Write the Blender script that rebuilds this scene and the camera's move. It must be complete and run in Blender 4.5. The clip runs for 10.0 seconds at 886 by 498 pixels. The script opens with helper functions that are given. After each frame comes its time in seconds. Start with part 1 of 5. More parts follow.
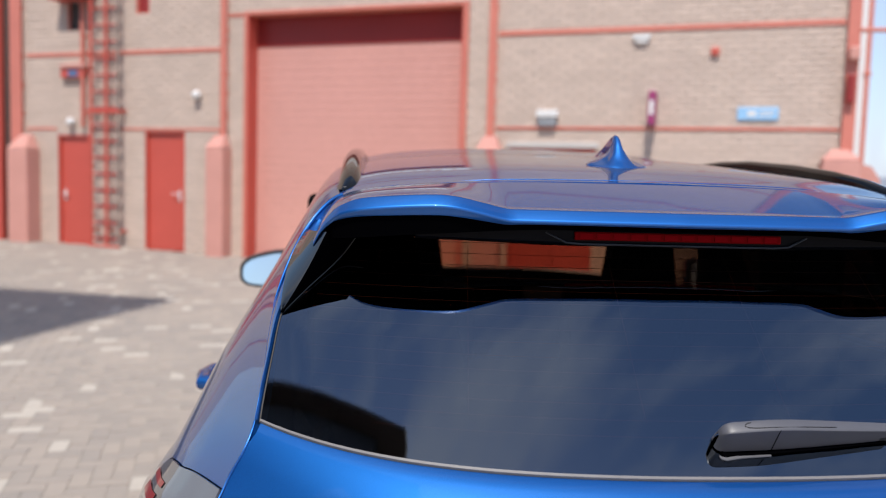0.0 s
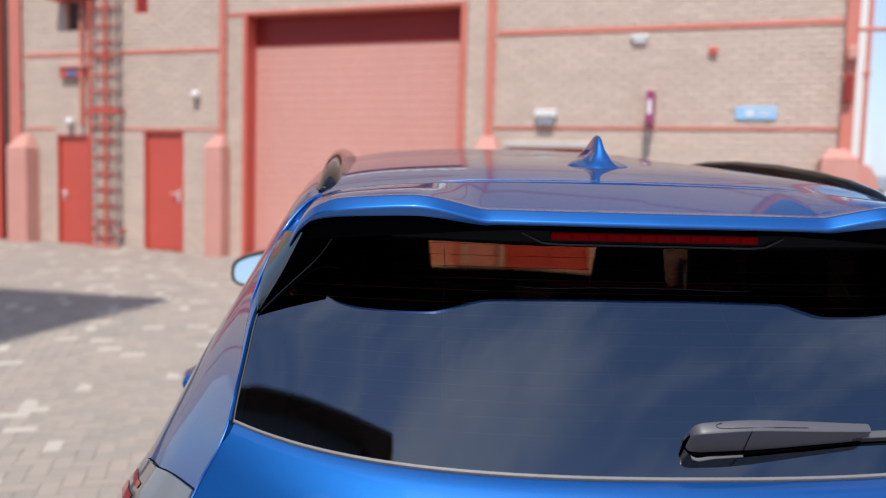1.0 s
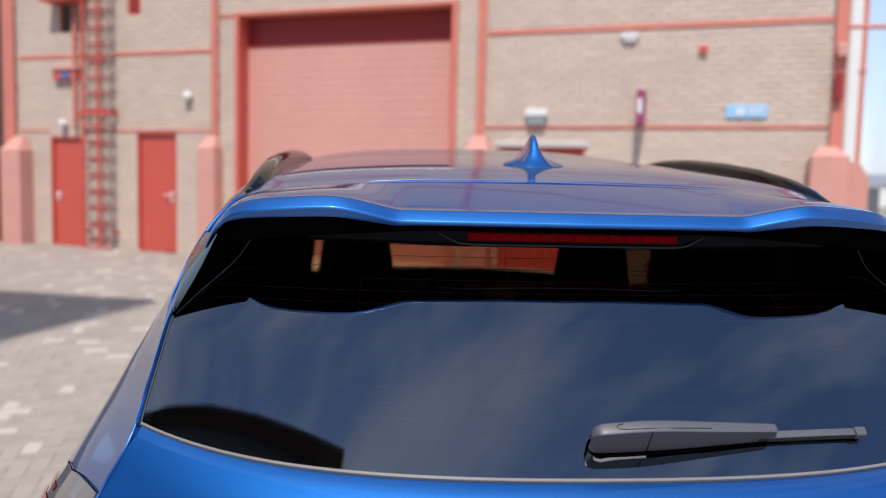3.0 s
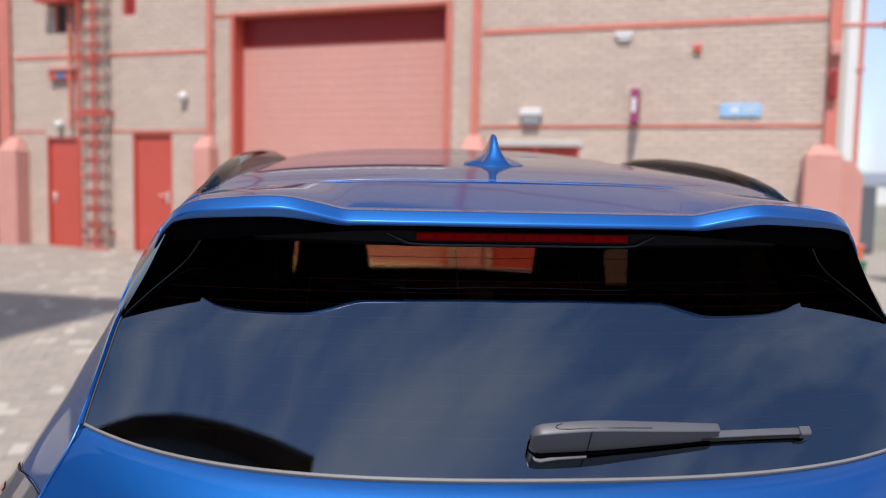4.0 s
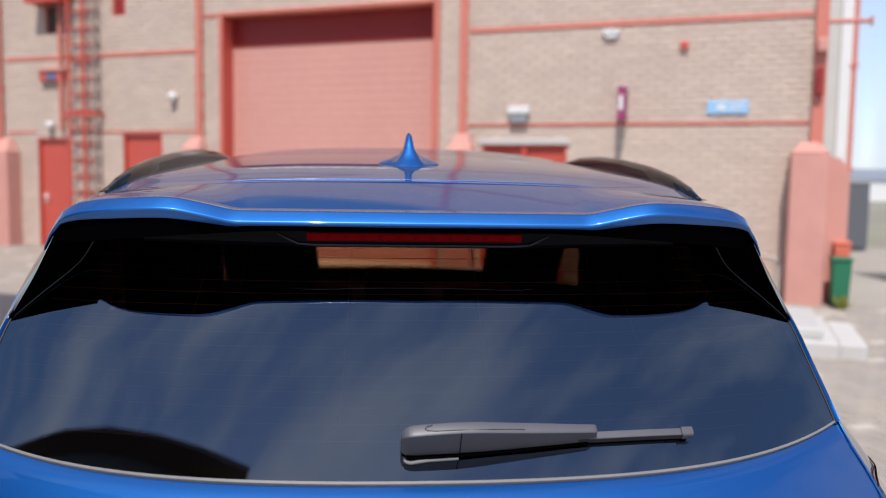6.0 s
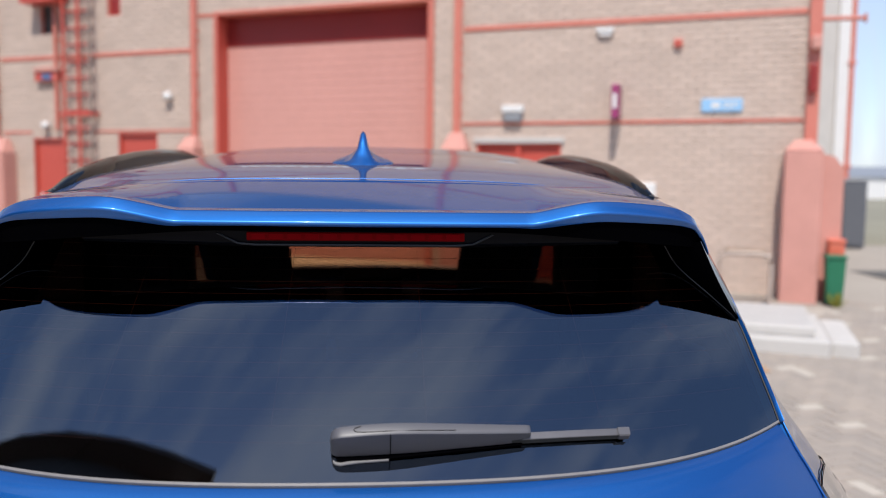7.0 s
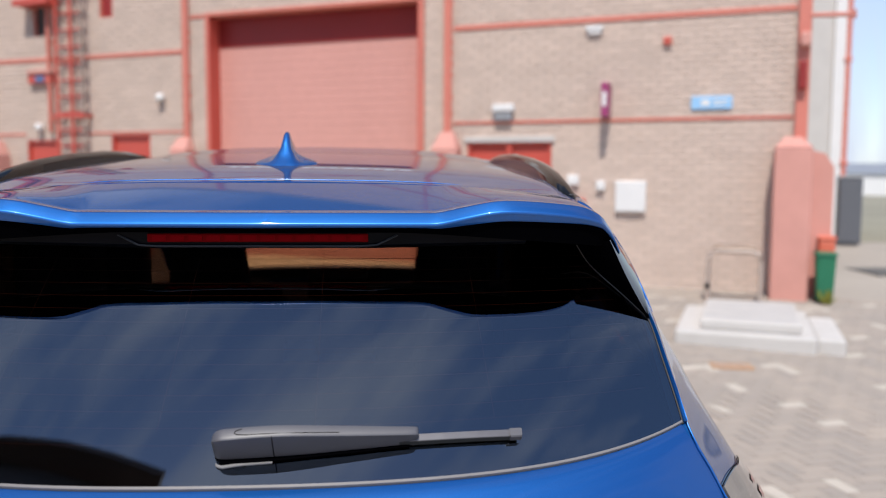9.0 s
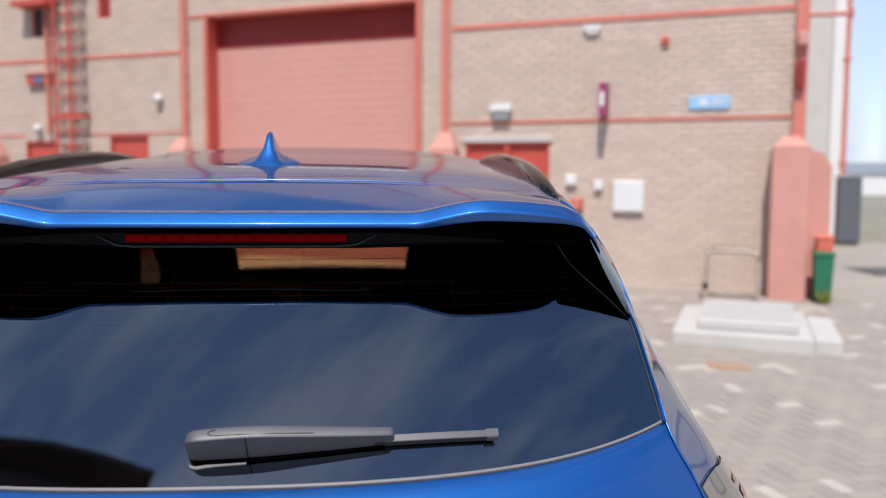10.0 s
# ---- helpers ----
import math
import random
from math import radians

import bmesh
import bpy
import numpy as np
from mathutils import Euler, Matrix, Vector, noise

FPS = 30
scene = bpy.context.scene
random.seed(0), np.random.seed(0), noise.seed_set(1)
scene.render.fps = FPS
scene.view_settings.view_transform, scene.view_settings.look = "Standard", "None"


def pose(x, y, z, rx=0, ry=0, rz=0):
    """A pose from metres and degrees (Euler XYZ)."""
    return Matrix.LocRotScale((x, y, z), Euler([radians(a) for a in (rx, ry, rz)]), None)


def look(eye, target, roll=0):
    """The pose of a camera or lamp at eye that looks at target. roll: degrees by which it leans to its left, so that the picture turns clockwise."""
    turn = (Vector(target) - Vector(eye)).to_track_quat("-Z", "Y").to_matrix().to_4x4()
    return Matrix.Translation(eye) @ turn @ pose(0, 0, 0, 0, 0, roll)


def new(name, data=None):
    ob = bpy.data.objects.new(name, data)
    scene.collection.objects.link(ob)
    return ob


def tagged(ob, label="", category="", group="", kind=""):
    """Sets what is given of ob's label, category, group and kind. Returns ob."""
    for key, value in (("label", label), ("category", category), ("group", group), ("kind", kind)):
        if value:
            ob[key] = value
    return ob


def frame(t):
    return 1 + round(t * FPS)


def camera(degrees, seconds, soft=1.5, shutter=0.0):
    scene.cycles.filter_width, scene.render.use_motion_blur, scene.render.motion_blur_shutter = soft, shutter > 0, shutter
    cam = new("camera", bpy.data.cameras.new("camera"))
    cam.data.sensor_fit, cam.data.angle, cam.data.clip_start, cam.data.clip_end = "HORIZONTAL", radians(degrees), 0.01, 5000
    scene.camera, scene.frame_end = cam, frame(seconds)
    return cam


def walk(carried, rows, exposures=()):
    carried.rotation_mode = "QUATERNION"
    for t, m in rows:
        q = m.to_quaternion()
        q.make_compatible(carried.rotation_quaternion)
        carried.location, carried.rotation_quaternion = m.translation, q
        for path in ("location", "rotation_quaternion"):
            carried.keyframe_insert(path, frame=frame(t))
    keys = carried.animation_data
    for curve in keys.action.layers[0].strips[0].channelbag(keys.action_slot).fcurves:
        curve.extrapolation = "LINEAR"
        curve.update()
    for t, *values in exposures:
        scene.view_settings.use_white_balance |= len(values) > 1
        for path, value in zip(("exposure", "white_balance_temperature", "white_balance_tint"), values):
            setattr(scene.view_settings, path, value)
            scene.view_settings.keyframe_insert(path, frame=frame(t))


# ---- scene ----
cam = camera(56.88, 10.0, soft=1.0)
cam.data.dof.use_dof = True
cam.data.dof.focus_distance = 1.38
cam.data.dof.aperture_fstop = 2.6
ROWS = [
    (0, -0.5299, -1.5243, 1.6715, -4.6829, -4.6934, -1.6479),
    (0.5, -0.5126, -1.5256, 1.6725, -4.6638, -4.7057, -1.6350),
    (1, -0.4862, -1.5276, 1.6741, -4.5818, -4.7205, -1.6128),
    (1.5, -0.4556, -1.5323, 1.6750, -4.5560, -4.7315, -1.5323),
    (2, -0.4178, -1.5315, 1.6757, -4.5334, -4.7254, -1.4283),
    (2.5, -0.3795, -1.5319, 1.6773, -4.4830, -4.7260, -1.3920),
    (4, -0.2473, -1.5364, 1.6804, -4.3481, -4.7610, -1.1762),
    (4.5, -0.2023, -1.5377, 1.6817, -4.3281, -4.7821, -1.1013),
    (5, -0.1544, -1.5393, 1.6836, -4.2677, -4.8056, -1.0220),
    (5.5, -0.1073, -1.5406, 1.6849, -4.2455, -4.8199, -0.9553),
    (7, 0.0470, -1.5355, 1.6862, -4.0715, -4.9300, -0.7081),
    (7.5, 0.0958, -1.5359, 1.6872, -4.0098, -4.9322, -0.6315),
    (8, 0.1466, -1.5355, 1.6878, -3.9217, -4.9636, -0.5056),
    (8.5, 0.1864, -1.5369, 1.6881, -3.8644, -4.9504, -0.4327),
    (9, 0.2188, -1.5384, 1.6884, -3.8341, -4.9724, -0.3274),
    (9.5, 0.2406, -1.5393, 1.6890, -3.8040, -4.9699, -0.2862),
    (10, 0.2564, -1.5366, 1.6877, -3.7823, -4.9554, -0.2335),
]
walk(cam, [(t, pose(x, y, z, 90 + pitch, roll, yaw)) for t, x, y, z, yaw, pitch, roll in ROWS])

# ---- light ----
SUN_UP, SUN_WAY = 58.0, (-0.22, -0.975)
world = bpy.data.worlds.new("sky")
scene.world = world
world.use_nodes = True
wn, wl = world.node_tree.nodes, world.node_tree.links
wn.clear()
w_out = wn.new("ShaderNodeOutputWorld")
w_bg = wn.new("ShaderNodeBackground")
w_bg.inputs["Strength"].default_value = 0.19
w_sky = wn.new("ShaderNodeTexSky")
w_sky.sky_type = "NISHITA"
w_sky.sun_disc = False
w_sky.sun_elevation = radians(SUN_UP)
w_sky.sun_rotation = math.atan2(SUN_WAY[0], SUN_WAY[1])
w_sky.dust_density, w_sky.ozone_density = 0.4, 4.0
w_co = wn.new("ShaderNodeTexCoord")


def cloud_noise(turn, size, at, detail, rough, distort):
    """Cloud cover drawn out along one wind direction."""
    mp = wn.new("ShaderNodeMapping")
    mp.vector_type = "TEXTURE"
    mp.inputs["Rotation"].default_value = (0, 0, radians(turn))
    mp.inputs["Location"].default_value = at
    mp.inputs["Scale"].default_value = size
    ns = wn.new("ShaderNodeTexNoise")
    ns.inputs["Scale"].default_value = 1.0
    ns.inputs["Detail"].default_value = detail
    ns.inputs["Roughness"].default_value = rough
    ns.inputs["Distortion"].default_value = distort
    wl.new(w_co.outputs["Generated"], mp.inputs["Vector"])
    wl.new(mp.outputs["Vector"], ns.inputs["Vector"])
    return ns


w_wisp = cloud_noise(40, (0.26, 0.045, 0.3), (0.2, -0.1, 0.0), 4.0, 0.6, 0.6)
w_broad = cloud_noise(25, (0.62, 0.15, 0.5), (1.18, -4.04, 2.82), 5.0, 0.55, 0.0)
w_noise = wn.new("ShaderNodeMix")
w_noise.inputs["Factor"].default_value = 0.8
wl.new(w_wisp.outputs["Fac"], w_noise.inputs["A"])
wl.new(w_broad.outputs["Fac"], w_noise.inputs["B"])
w_ramp = wn.new("ShaderNodeValToRGB")
w_ramp.color_ramp.elements[0].position, w_ramp.color_ramp.elements[0].color = 0.425, (0, 0, 0, 1)
w_ramp.color_ramp.elements[1].position, w_ramp.color_ramp.elements[1].color = 0.70, (1, 1, 1, 1)
w_mix = wn.new("ShaderNodeMix")
w_mix.data_type = "RGBA"
w_mix.inputs["B"].default_value = (3.6, 3.95, 4.75, 1)
w_xyz = wn.new("ShaderNodeSeparateXYZ")
w_low = wn.new("ShaderNodeMath")
w_low.operation, w_low.use_clamp = "SUBTRACT", True
w_low.inputs[0].default_value = 1.0
w_pow = wn.new("ShaderNodeMath")
w_pow.operation = "POWER"
w_pow.inputs[1].default_value = 3.0
w_sum = wn.new("ShaderNodeMath")
w_sum.operation = "MULTIPLY_ADD"
w_sum.inputs[1].default_value = 0.19
wl.new(w_co.outputs["Generated"], w_xyz.inputs[0])
wl.new(w_xyz.outputs["Z"], w_low.inputs[1])
wl.new(w_low.outputs[0], w_pow.inputs[0])
wl.new(w_pow.outputs[0], w_sum.inputs[0])
wl.new(w_noise.outputs["Result"], w_sum.inputs[2])
wl.new(w_sum.outputs[0], w_ramp.inputs["Fac"])
wl.new(w_ramp.outputs["Color"], w_mix.inputs["Factor"])
wl.new(w_sky.outputs["Color"], w_mix.inputs["A"])
wl.new(w_mix.outputs["Result"], w_bg.inputs["Color"])
wl.new(w_bg.outputs["Background"], w_out.inputs["Surface"])

sun = new("sun", bpy.data.lights.new("sun", "SUN"))
sun.data.energy, sun.data.angle, sun.data.color = 4.5, radians(0.6), (1.0, 0.95, 0.885)
_c = math.cos(radians(SUN_UP)) / math.hypot(*SUN_WAY)
sun.matrix_world = look((SUN_WAY[0] * _c * 40, SUN_WAY[1] * _c * 40, math.sin(radians(SUN_UP)) * 40), (0, 0, 0))
scene.view_settings.exposure = 0.05


# ---- materials ----
def mat(name, color, rough=0.5, metal=0.0, vary=0.0, scale=6.0, fine=60.0, bump=0.0, coat=0.0, color2=None,
        per_object=0.0, per_island=0.0, spec=0.5, flakes=0.0):
    """A painted, stone or plastic surface: two scales of colour change, fine relief, wear."""
    m = bpy.data.materials.new(name)
    m.use_nodes = True
    n, l = m.node_tree.nodes, m.node_tree.links
    b = n["Principled BSDF"]
    b.inputs["Roughness"].default_value, b.inputs["Metallic"].default_value = rough, metal
    b.inputs["Specular IOR Level"].default_value = spec
    b.inputs["Coat Weight"].default_value, b.inputs["Coat Roughness"].default_value = coat, 0.02
    base = (*color, 1)
    b.inputs["Base Color"].default_value = base
    if not (vary or bump or per_object or per_island or flakes):
        return m
    co = n.new("ShaderNodeTexCoord")
    big = n.new("ShaderNodeTexNoise")
    big.inputs["Scale"].default_value, big.inputs["Detail"].default_value = scale, 6
    small = n.new("ShaderNodeTexNoise")
    small.inputs["Scale"].default_value, small.inputs["Detail"].default_value = fine, 4
    for t in (big, small):
        l.new(co.outputs["Object"], t.inputs["Vector"])
    add = n.new("ShaderNodeMath")
    add.operation = "MULTIPLY_ADD"
    add.inputs[1].default_value = 0.5
    l.new(small.outputs["Fac"], add.inputs[0])
    half = n.new("ShaderNodeMath")
    half.operation = "MULTIPLY"
    half.inputs[1].default_value = 0.5
    l.new(big.outputs["Fac"], half.inputs[0])
    l.new(half.outputs[0], add.inputs[2])
    value = add.outputs[0]
    if per_object or per_island:
        src = n.new("ShaderNodeObjectInfo").outputs["Random"] if per_object else n.new("ShaderNodeNewGeometry").outputs["Random Per Island"]
        k = n.new("ShaderNodeMath")
        k.operation = "MULTIPLY_ADD"
        k.inputs[1].default_value = per_object or per_island
        l.new(src, k.inputs[0])
        l.new(value, k.inputs[2])
        value = k.outputs[0]
        sub = n.new("ShaderNodeMath")
        sub.operation = "SUBTRACT"
        sub.inputs[1].default_value = 0.5 * (per_object or per_island)
        l.new(value, sub.inputs[0])
        value = sub.outputs[0]
    ramp = n.new("ShaderNodeValToRGB")
    e = ramp.color_ramp.elements
    e[0].position, e[1].position = 0.28, 0.74
    lo = tuple(c * (1 - vary) for c in color)
    hi = color2 or tuple(min(1, c * (1 + vary)) for c in color)
    e[0].color, e[1].color = (*lo, 1), (*hi, 1)
    l.new(value, ramp.inputs["Fac"])
    l.new(ramp.outputs["Color"], b.inputs["Base Color"])
    if bump:
        bp = n.new("ShaderNodeBump")
        bp.inputs["Strength"].default_value, bp.inputs["Distance"].default_value = bump, 0.004
        l.new(small.outputs["Fac"], bp.inputs["Height"])
        l.new(bp.outputs["Normal"], b.inputs["Normal"])
    return m


def glass(name, tint, face_on=0.08, rough=0.0, gloss=(1.0, 1.0, 1.0)):
    """A thin pane: clear tinted film under a mirror gloss that grows with the angle."""
    m = bpy.data.materials.new(name)
    m.use_nodes = True
    n, l = m.node_tree.nodes, m.node_tree.links
    n.remove(n["Principled BSDF"])
    lw = n.new("ShaderNodeLayerWeight")
    lw.inputs["Blend"].default_value = 0.5
    pw = n.new("ShaderNodeMath")
    pw.operation = "POWER"
    pw.inputs[1].default_value = 5.0
    l.new(lw.outputs["Facing"], pw.inputs[0])
    fr = n.new("ShaderNodeMath")
    fr.operation = "MULTIPLY_ADD"
    fr.inputs[1].default_value, fr.inputs[2].default_value = 1 - face_on, face_on
    l.new(pw.outputs[0], fr.inputs[0])
    tr = n.new("ShaderNodeBsdfTransparent")
    tr.inputs["Color"].default_value = (*tint, 1)
    gl = n.new("ShaderNodeBsdfGlossy")
    gl.inputs["Roughness"].default_value = rough
    gl.inputs["Color"].default_value = (*gloss, 1)
    mx = n.new("ShaderNodeMixShader")
    l.new(fr.outputs[0], mx.inputs["Fac"])
    l.new(tr.outputs["BSDF"], mx.inputs[1])
    l.new(gl.outputs["BSDF"], mx.inputs[2])
    l.new(mx.outputs["Shader"], n["Material Output"].inputs["Surface"])
    return m


def car_paint(name, flake, under, rough=0.50, ior=1.45):
    """Metallic paint: soft flake gloss over a dark ground, under clear lacquer."""
    m = bpy.data.materials.new(name)
    m.use_nodes = True
    n, l = m.node_tree.nodes, m.node_tree.links
    n.remove(n["Principled BSDF"])
    co = n.new("ShaderNodeTexCoord")
    ns = n.new("ShaderNodeTexNoise")
    ns.inputs["Scale"].default_value, ns.inputs["Detail"].default_value = 900, 3
    l.new(co.outputs["Object"], ns.inputs["Vector"])
    rp = n.new("ShaderNodeValToRGB")
    rp.color_ramp.elements[0].position, rp.color_ramp.elements[1].position = 0.3, 0.7
    rp.color_ramp.elements[0].color = (*(c * 0.86 for c in flake), 1)
    rp.color_ramp.elements[1].color = (*(c * 1.14 for c in flake), 1)
    l.new(ns.outputs["Fac"], rp.inputs["Fac"])
    fl = n.new("ShaderNodeBsdfGlossy")
    fl.inputs["Roughness"].default_value = rough
    # the flakes lie flat: their gloss fades towards the edge of sight
    lw = n.new("ShaderNodeLayerWeight")
    lw.inputs["Blend"].default_value = 0.5
    fade = n.new("ShaderNodeMapRange")
    fade.inputs["To Min"].default_value, fade.inputs["To Max"].default_value = 1.0, 0.5
    l.new(lw.outputs["Facing"], fade.inputs["Value"])
    scaled = n.new("ShaderNodeVectorMath")
    scaled.operation = "SCALE"
    l.new(rp.outputs["Color"], scaled.inputs[0])
    l.new(fade.outputs["Result"], scaled.inputs["Scale"])
    l.new(scaled.outputs["Vector"], fl.inputs["Color"])
    df = n.new("ShaderNodeBsdfDiffuse")
    df.inputs["Color"].default_value = (*under, 1)
    body = n.new("ShaderNodeMixShader")
    body.inputs["Fac"].default_value = 0.72
    l.new(df.outputs["BSDF"], body.inputs[1])
    l.new(fl.outputs["BSDF"], body.inputs[2])
    fr = n.new("ShaderNodeFresnel")
    fr.inputs["IOR"].default_value = ior
    # the lacquer takes its share on the way in and part of it on the way out
    rest_ = n.new("ShaderNodeMath")
    rest_.operation = "MULTIPLY_ADD"
    rest_.inputs[1].default_value, rest_.inputs[2].default_value = -0.6, 1.6
    l.new(fr.outputs["Fac"], rest_.inputs[0])
    gloss = n.new("ShaderNodeMath")
    gloss.operation = "MULTIPLY"
    l.new(fr.outputs["Fac"], gloss.inputs[0])
    l.new(rest_.outputs[0], gloss.inputs[1])
    sharp = n.new("ShaderNodeBsdfGlossy")
    sharp.inputs["Roughness"].default_value = 0.03
    peel = n.new("ShaderNodeBsdfGlossy")
    peel.inputs["Roughness"].default_value = 0.27
    gl = n.new("ShaderNodeMixShader")
    gl.inputs["Fac"].default_value = 0.15
    l.new(sharp.outputs["BSDF"], gl.inputs[1])
    l.new(peel.outputs["BSDF"], gl.inputs[2])
    top = n.new("ShaderNodeMixShader")
    l.new(gloss.outputs[0], top.inputs["Fac"])
    l.new(body.outputs["Shader"], top.inputs[1])
    l.new(gl.outputs["Shader"], top.inputs[2])
    l.new(top.outputs["Shader"], n["Material Output"].inputs["Surface"])
    return m


M_BRICK = mat("buff_brick", (0.58, 0.457, 0.385), 0.9, vary=0.12, scale=2.5, fine=45, bump=0.25, per_island=0.22)
M_BRICK1 = mat("buff_brick_single", (0.58, 0.457, 0.385), 0.9, vary=0.12, scale=2.5, fine=45, bump=0.25, per_object=0.22)
M_MORTAR = mat("mortar", (0.49, 0.41, 0.352), 0.95, vary=0.12, scale=3, fine=80, bump=0.4)
M_RED = mat("red_steel_paint", (0.56, 0.178, 0.132), 0.5, vary=0.14, scale=2.2, fine=30, bump=0.1)
M_REDDOOR = mat("red_door_paint", (0.50, 0.078, 0.055), 0.45, vary=0.10, scale=1.6, fine=30, bump=0.08)
M_ROLLER = mat("faded_red_slats", (0.585, 0.29, 0.247), 0.5, vary=0.09, scale=0.6, fine=14)
M_PINK = mat("faded_red_concrete", (0.56, 0.27, 0.225), 0.85, vary=0.14, scale=2.5, fine=50, bump=0.3)
M_WHITE = mat("white_paint", (0.68, 0.67, 0.66), 0.55, vary=0.06, scale=4, fine=60)
M_GREYMETAL = mat("grey_metal", (0.30, 0.31, 0.33), 0.45, metal=0.3, vary=0.1)
M_MAROON = mat("deep_maroon", (0.26, 0.018, 0.016), 0.5, vary=0.12, scale=2)
M_DARK = mat("dark_opening", (0.06, 0.045, 0.04), 0.7, vary=0.2)
M_PAVER = mat("clay_paver", (0.315, 0.278, 0.245), 0.9, vary=0.13, scale=1.6, fine=70, bump=0.5, per_island=0.24, color2=(0.375, 0.315, 0.262))
M_PAVER1 = mat("clay_paver_single", (0.315, 0.278, 0.245), 0.9, vary=0.13, scale=1.6, fine=70, bump=0.5, per_object=0.24, color2=(0.375, 0.315, 0.262))
M_PALE = mat("pale_paver", (0.46, 0.41, 0.35), 0.9, vary=0.12, scale=3, fine=70, bump=0.4)
M_SAND = mat("joint_sand", (0.325, 0.285, 0.245), 0.95, vary=0.25, scale=0.6, fine=40, bump=0.4)
M_CONC = mat("pale_concrete", (0.50, 0.475, 0.45), 0.9, vary=0.12, scale=3, fine=60, bump=0.4)
M_BLUE = car_paint("blue_metallic_paint", (0.016, 0.155, 0.50), (0.002, 0.028, 0.15))
M_GLOSS = mat("gloss_black", (0.002, 0.002, 0.0025), 0.05)
M_SATIN = mat("satin_black", (0.001, 0.001, 0.0014), 0.6, spec=0.0)
M_RAIL = mat("rail_black", (0.002, 0.0018, 0.002), 0.07, spec=0.12)
M_BLACK = mat("black_plastic", (0.014, 0.014, 0.016), 0.36, vary=0.15, scale=30, fine=500, bump=0.05)
M_RUBBER = mat("rubber", (0.02, 0.02, 0.02), 0.7, vary=0.2)
M_SEAL = mat("grey_glass_edge", (0.175, 0.163, 0.16), 0.34, vary=0.1, scale=20)
M_LAMP = mat("red_lens", (0.145, 0.001, 0.002), 0.5, spec=0.02)
M_LENS = mat("smoked_lamp_lens", (0.05, 0.046, 0.048), 0.08, coat=1.0, vary=0.1, scale=12)
M_CHROME = mat("chrome", (0.75, 0.76, 0.78), 0.12, metal=1.0)
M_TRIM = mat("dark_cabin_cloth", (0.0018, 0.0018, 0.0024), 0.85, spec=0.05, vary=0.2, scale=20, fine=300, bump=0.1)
M_TINT = glass("privacy_glass", (0.32, 0.18, 0.12), 0.18, gloss=(0.76, 0.84, 0.97))
M_SIDE = glass("dark_side_glass", (0.008, 0.0078, 0.0075), 0.07)
M_DOORGLASS = glass("tinted_door_glass", (0.16, 0.16, 0.15), 0.06)
M_WIPER = mat("wiper_plastic", (0.066, 0.063, 0.072), 0.5, vary=0.12, scale=30, fine=900, bump=0.04, spec=0.9)
M_HOUSE = mat("lamp_housing_plastic", (0.002, 0.002, 0.0035), 0.28, spec=0.07, vary=0.1, scale=30)
M_CLEAR = glass("clear_glass", (0.86, 0.89, 0.85), 0.05)
M_MIRROR = mat("mirror_glass", (0.60, 0.62, 0.64), 0.02, metal=1.0)
M_SIGN = mat("blue_sign_paint", (0.28, 0.50, 0.74), 0.45, vary=0.08)
M_GREEN = mat("green_plastic", (0.015, 0.15, 0.075), 0.45, vary=0.12)
M_ORANGE = mat("orange_plastic", (0.62, 0.14, 0.08), 0.5, vary=0.1)
M_PURPLE = mat("purple_paint", (0.30, 0.04, 0.14), 0.45, vary=0.15)
M_WIRE = mat("heater_wire", (0.045, 0.018, 0.014), 0.6)
M_FIELD = mat("far_scrub", (0.24, 0.22, 0.16), 0.95, vary=0.3, scale=0.05, fine=0.4)


# ---- mesh helpers ----
def box(bm, x0, x1, y0, y1, z0, z1, bevel=0.0):
    vs = [bm.verts.new(p) for p in ((x0, y0, z0), (x1, y0, z0), (x1, y1, z0), (x0, y1, z0), (x0, y0, z1), (x1, y0, z1), (x1, y1, z1), (x0, y1, z1))]
    fs = [bm.faces.new([vs[i] for i in f]) for f in ((0, 3, 2, 1), (4, 5, 6, 7), (0, 1, 5, 4), (1, 2, 6, 5), (2, 3, 7, 6), (3, 0, 4, 7))]
    if bevel:
        es = list({e for f in fs for e in f.edges})
        bmesh.ops.bevel(bm, geom=es, offset=bevel, segments=2, affect="EDGES", profile=0.5)
    return bm


def tube(bm, pts, radius, sides=10):
    """A round bar along a line of points."""
    pts = [Vector(p) for p in pts]
    rings = []
    for i, p in enumerate(pts):
        d = (pts[min(i + 1, len(pts) - 1)] - pts[max(i - 1, 0)]).normalized()
        a = d.orthogonal().normalized() if abs(d.z) > 0.99 else Vector((0, 0, 1)).cross(d).normalized()
        b = d.cross(a)
        r = radius[i] if isinstance(radius, (list, tuple)) else radius
        rings.append([bm.verts.new(p + r * (math.cos(k * 2 * math.pi / sides) * a + math.sin(k * 2 * math.pi / sides) * b)) for k in range(sides)])
    for r0, r1 in zip(rings, rings[1:]):
        for k in range(sides):
            bm.faces.new((r0[k], r0[(k + 1) % sides], r1[(k + 1) % sides], r1[k]))
    bm.faces.new(rings[0][::-1])
    bm.faces.new(rings[-1])
    return bm


def grid(bm, rows, flip=False):
    """A sheet through rows of points."""
    vs = [[bm.verts.new(p) for p in r] for r in rows]
    for r0, r1 in zip(vs, vs[1:]):
        for k in range(len(r0) - 1):
            q = (r0[k], r0[k + 1], r1[k + 1], r1[k])
            bm.faces.new(q[::-1] if flip else q)
    return bm


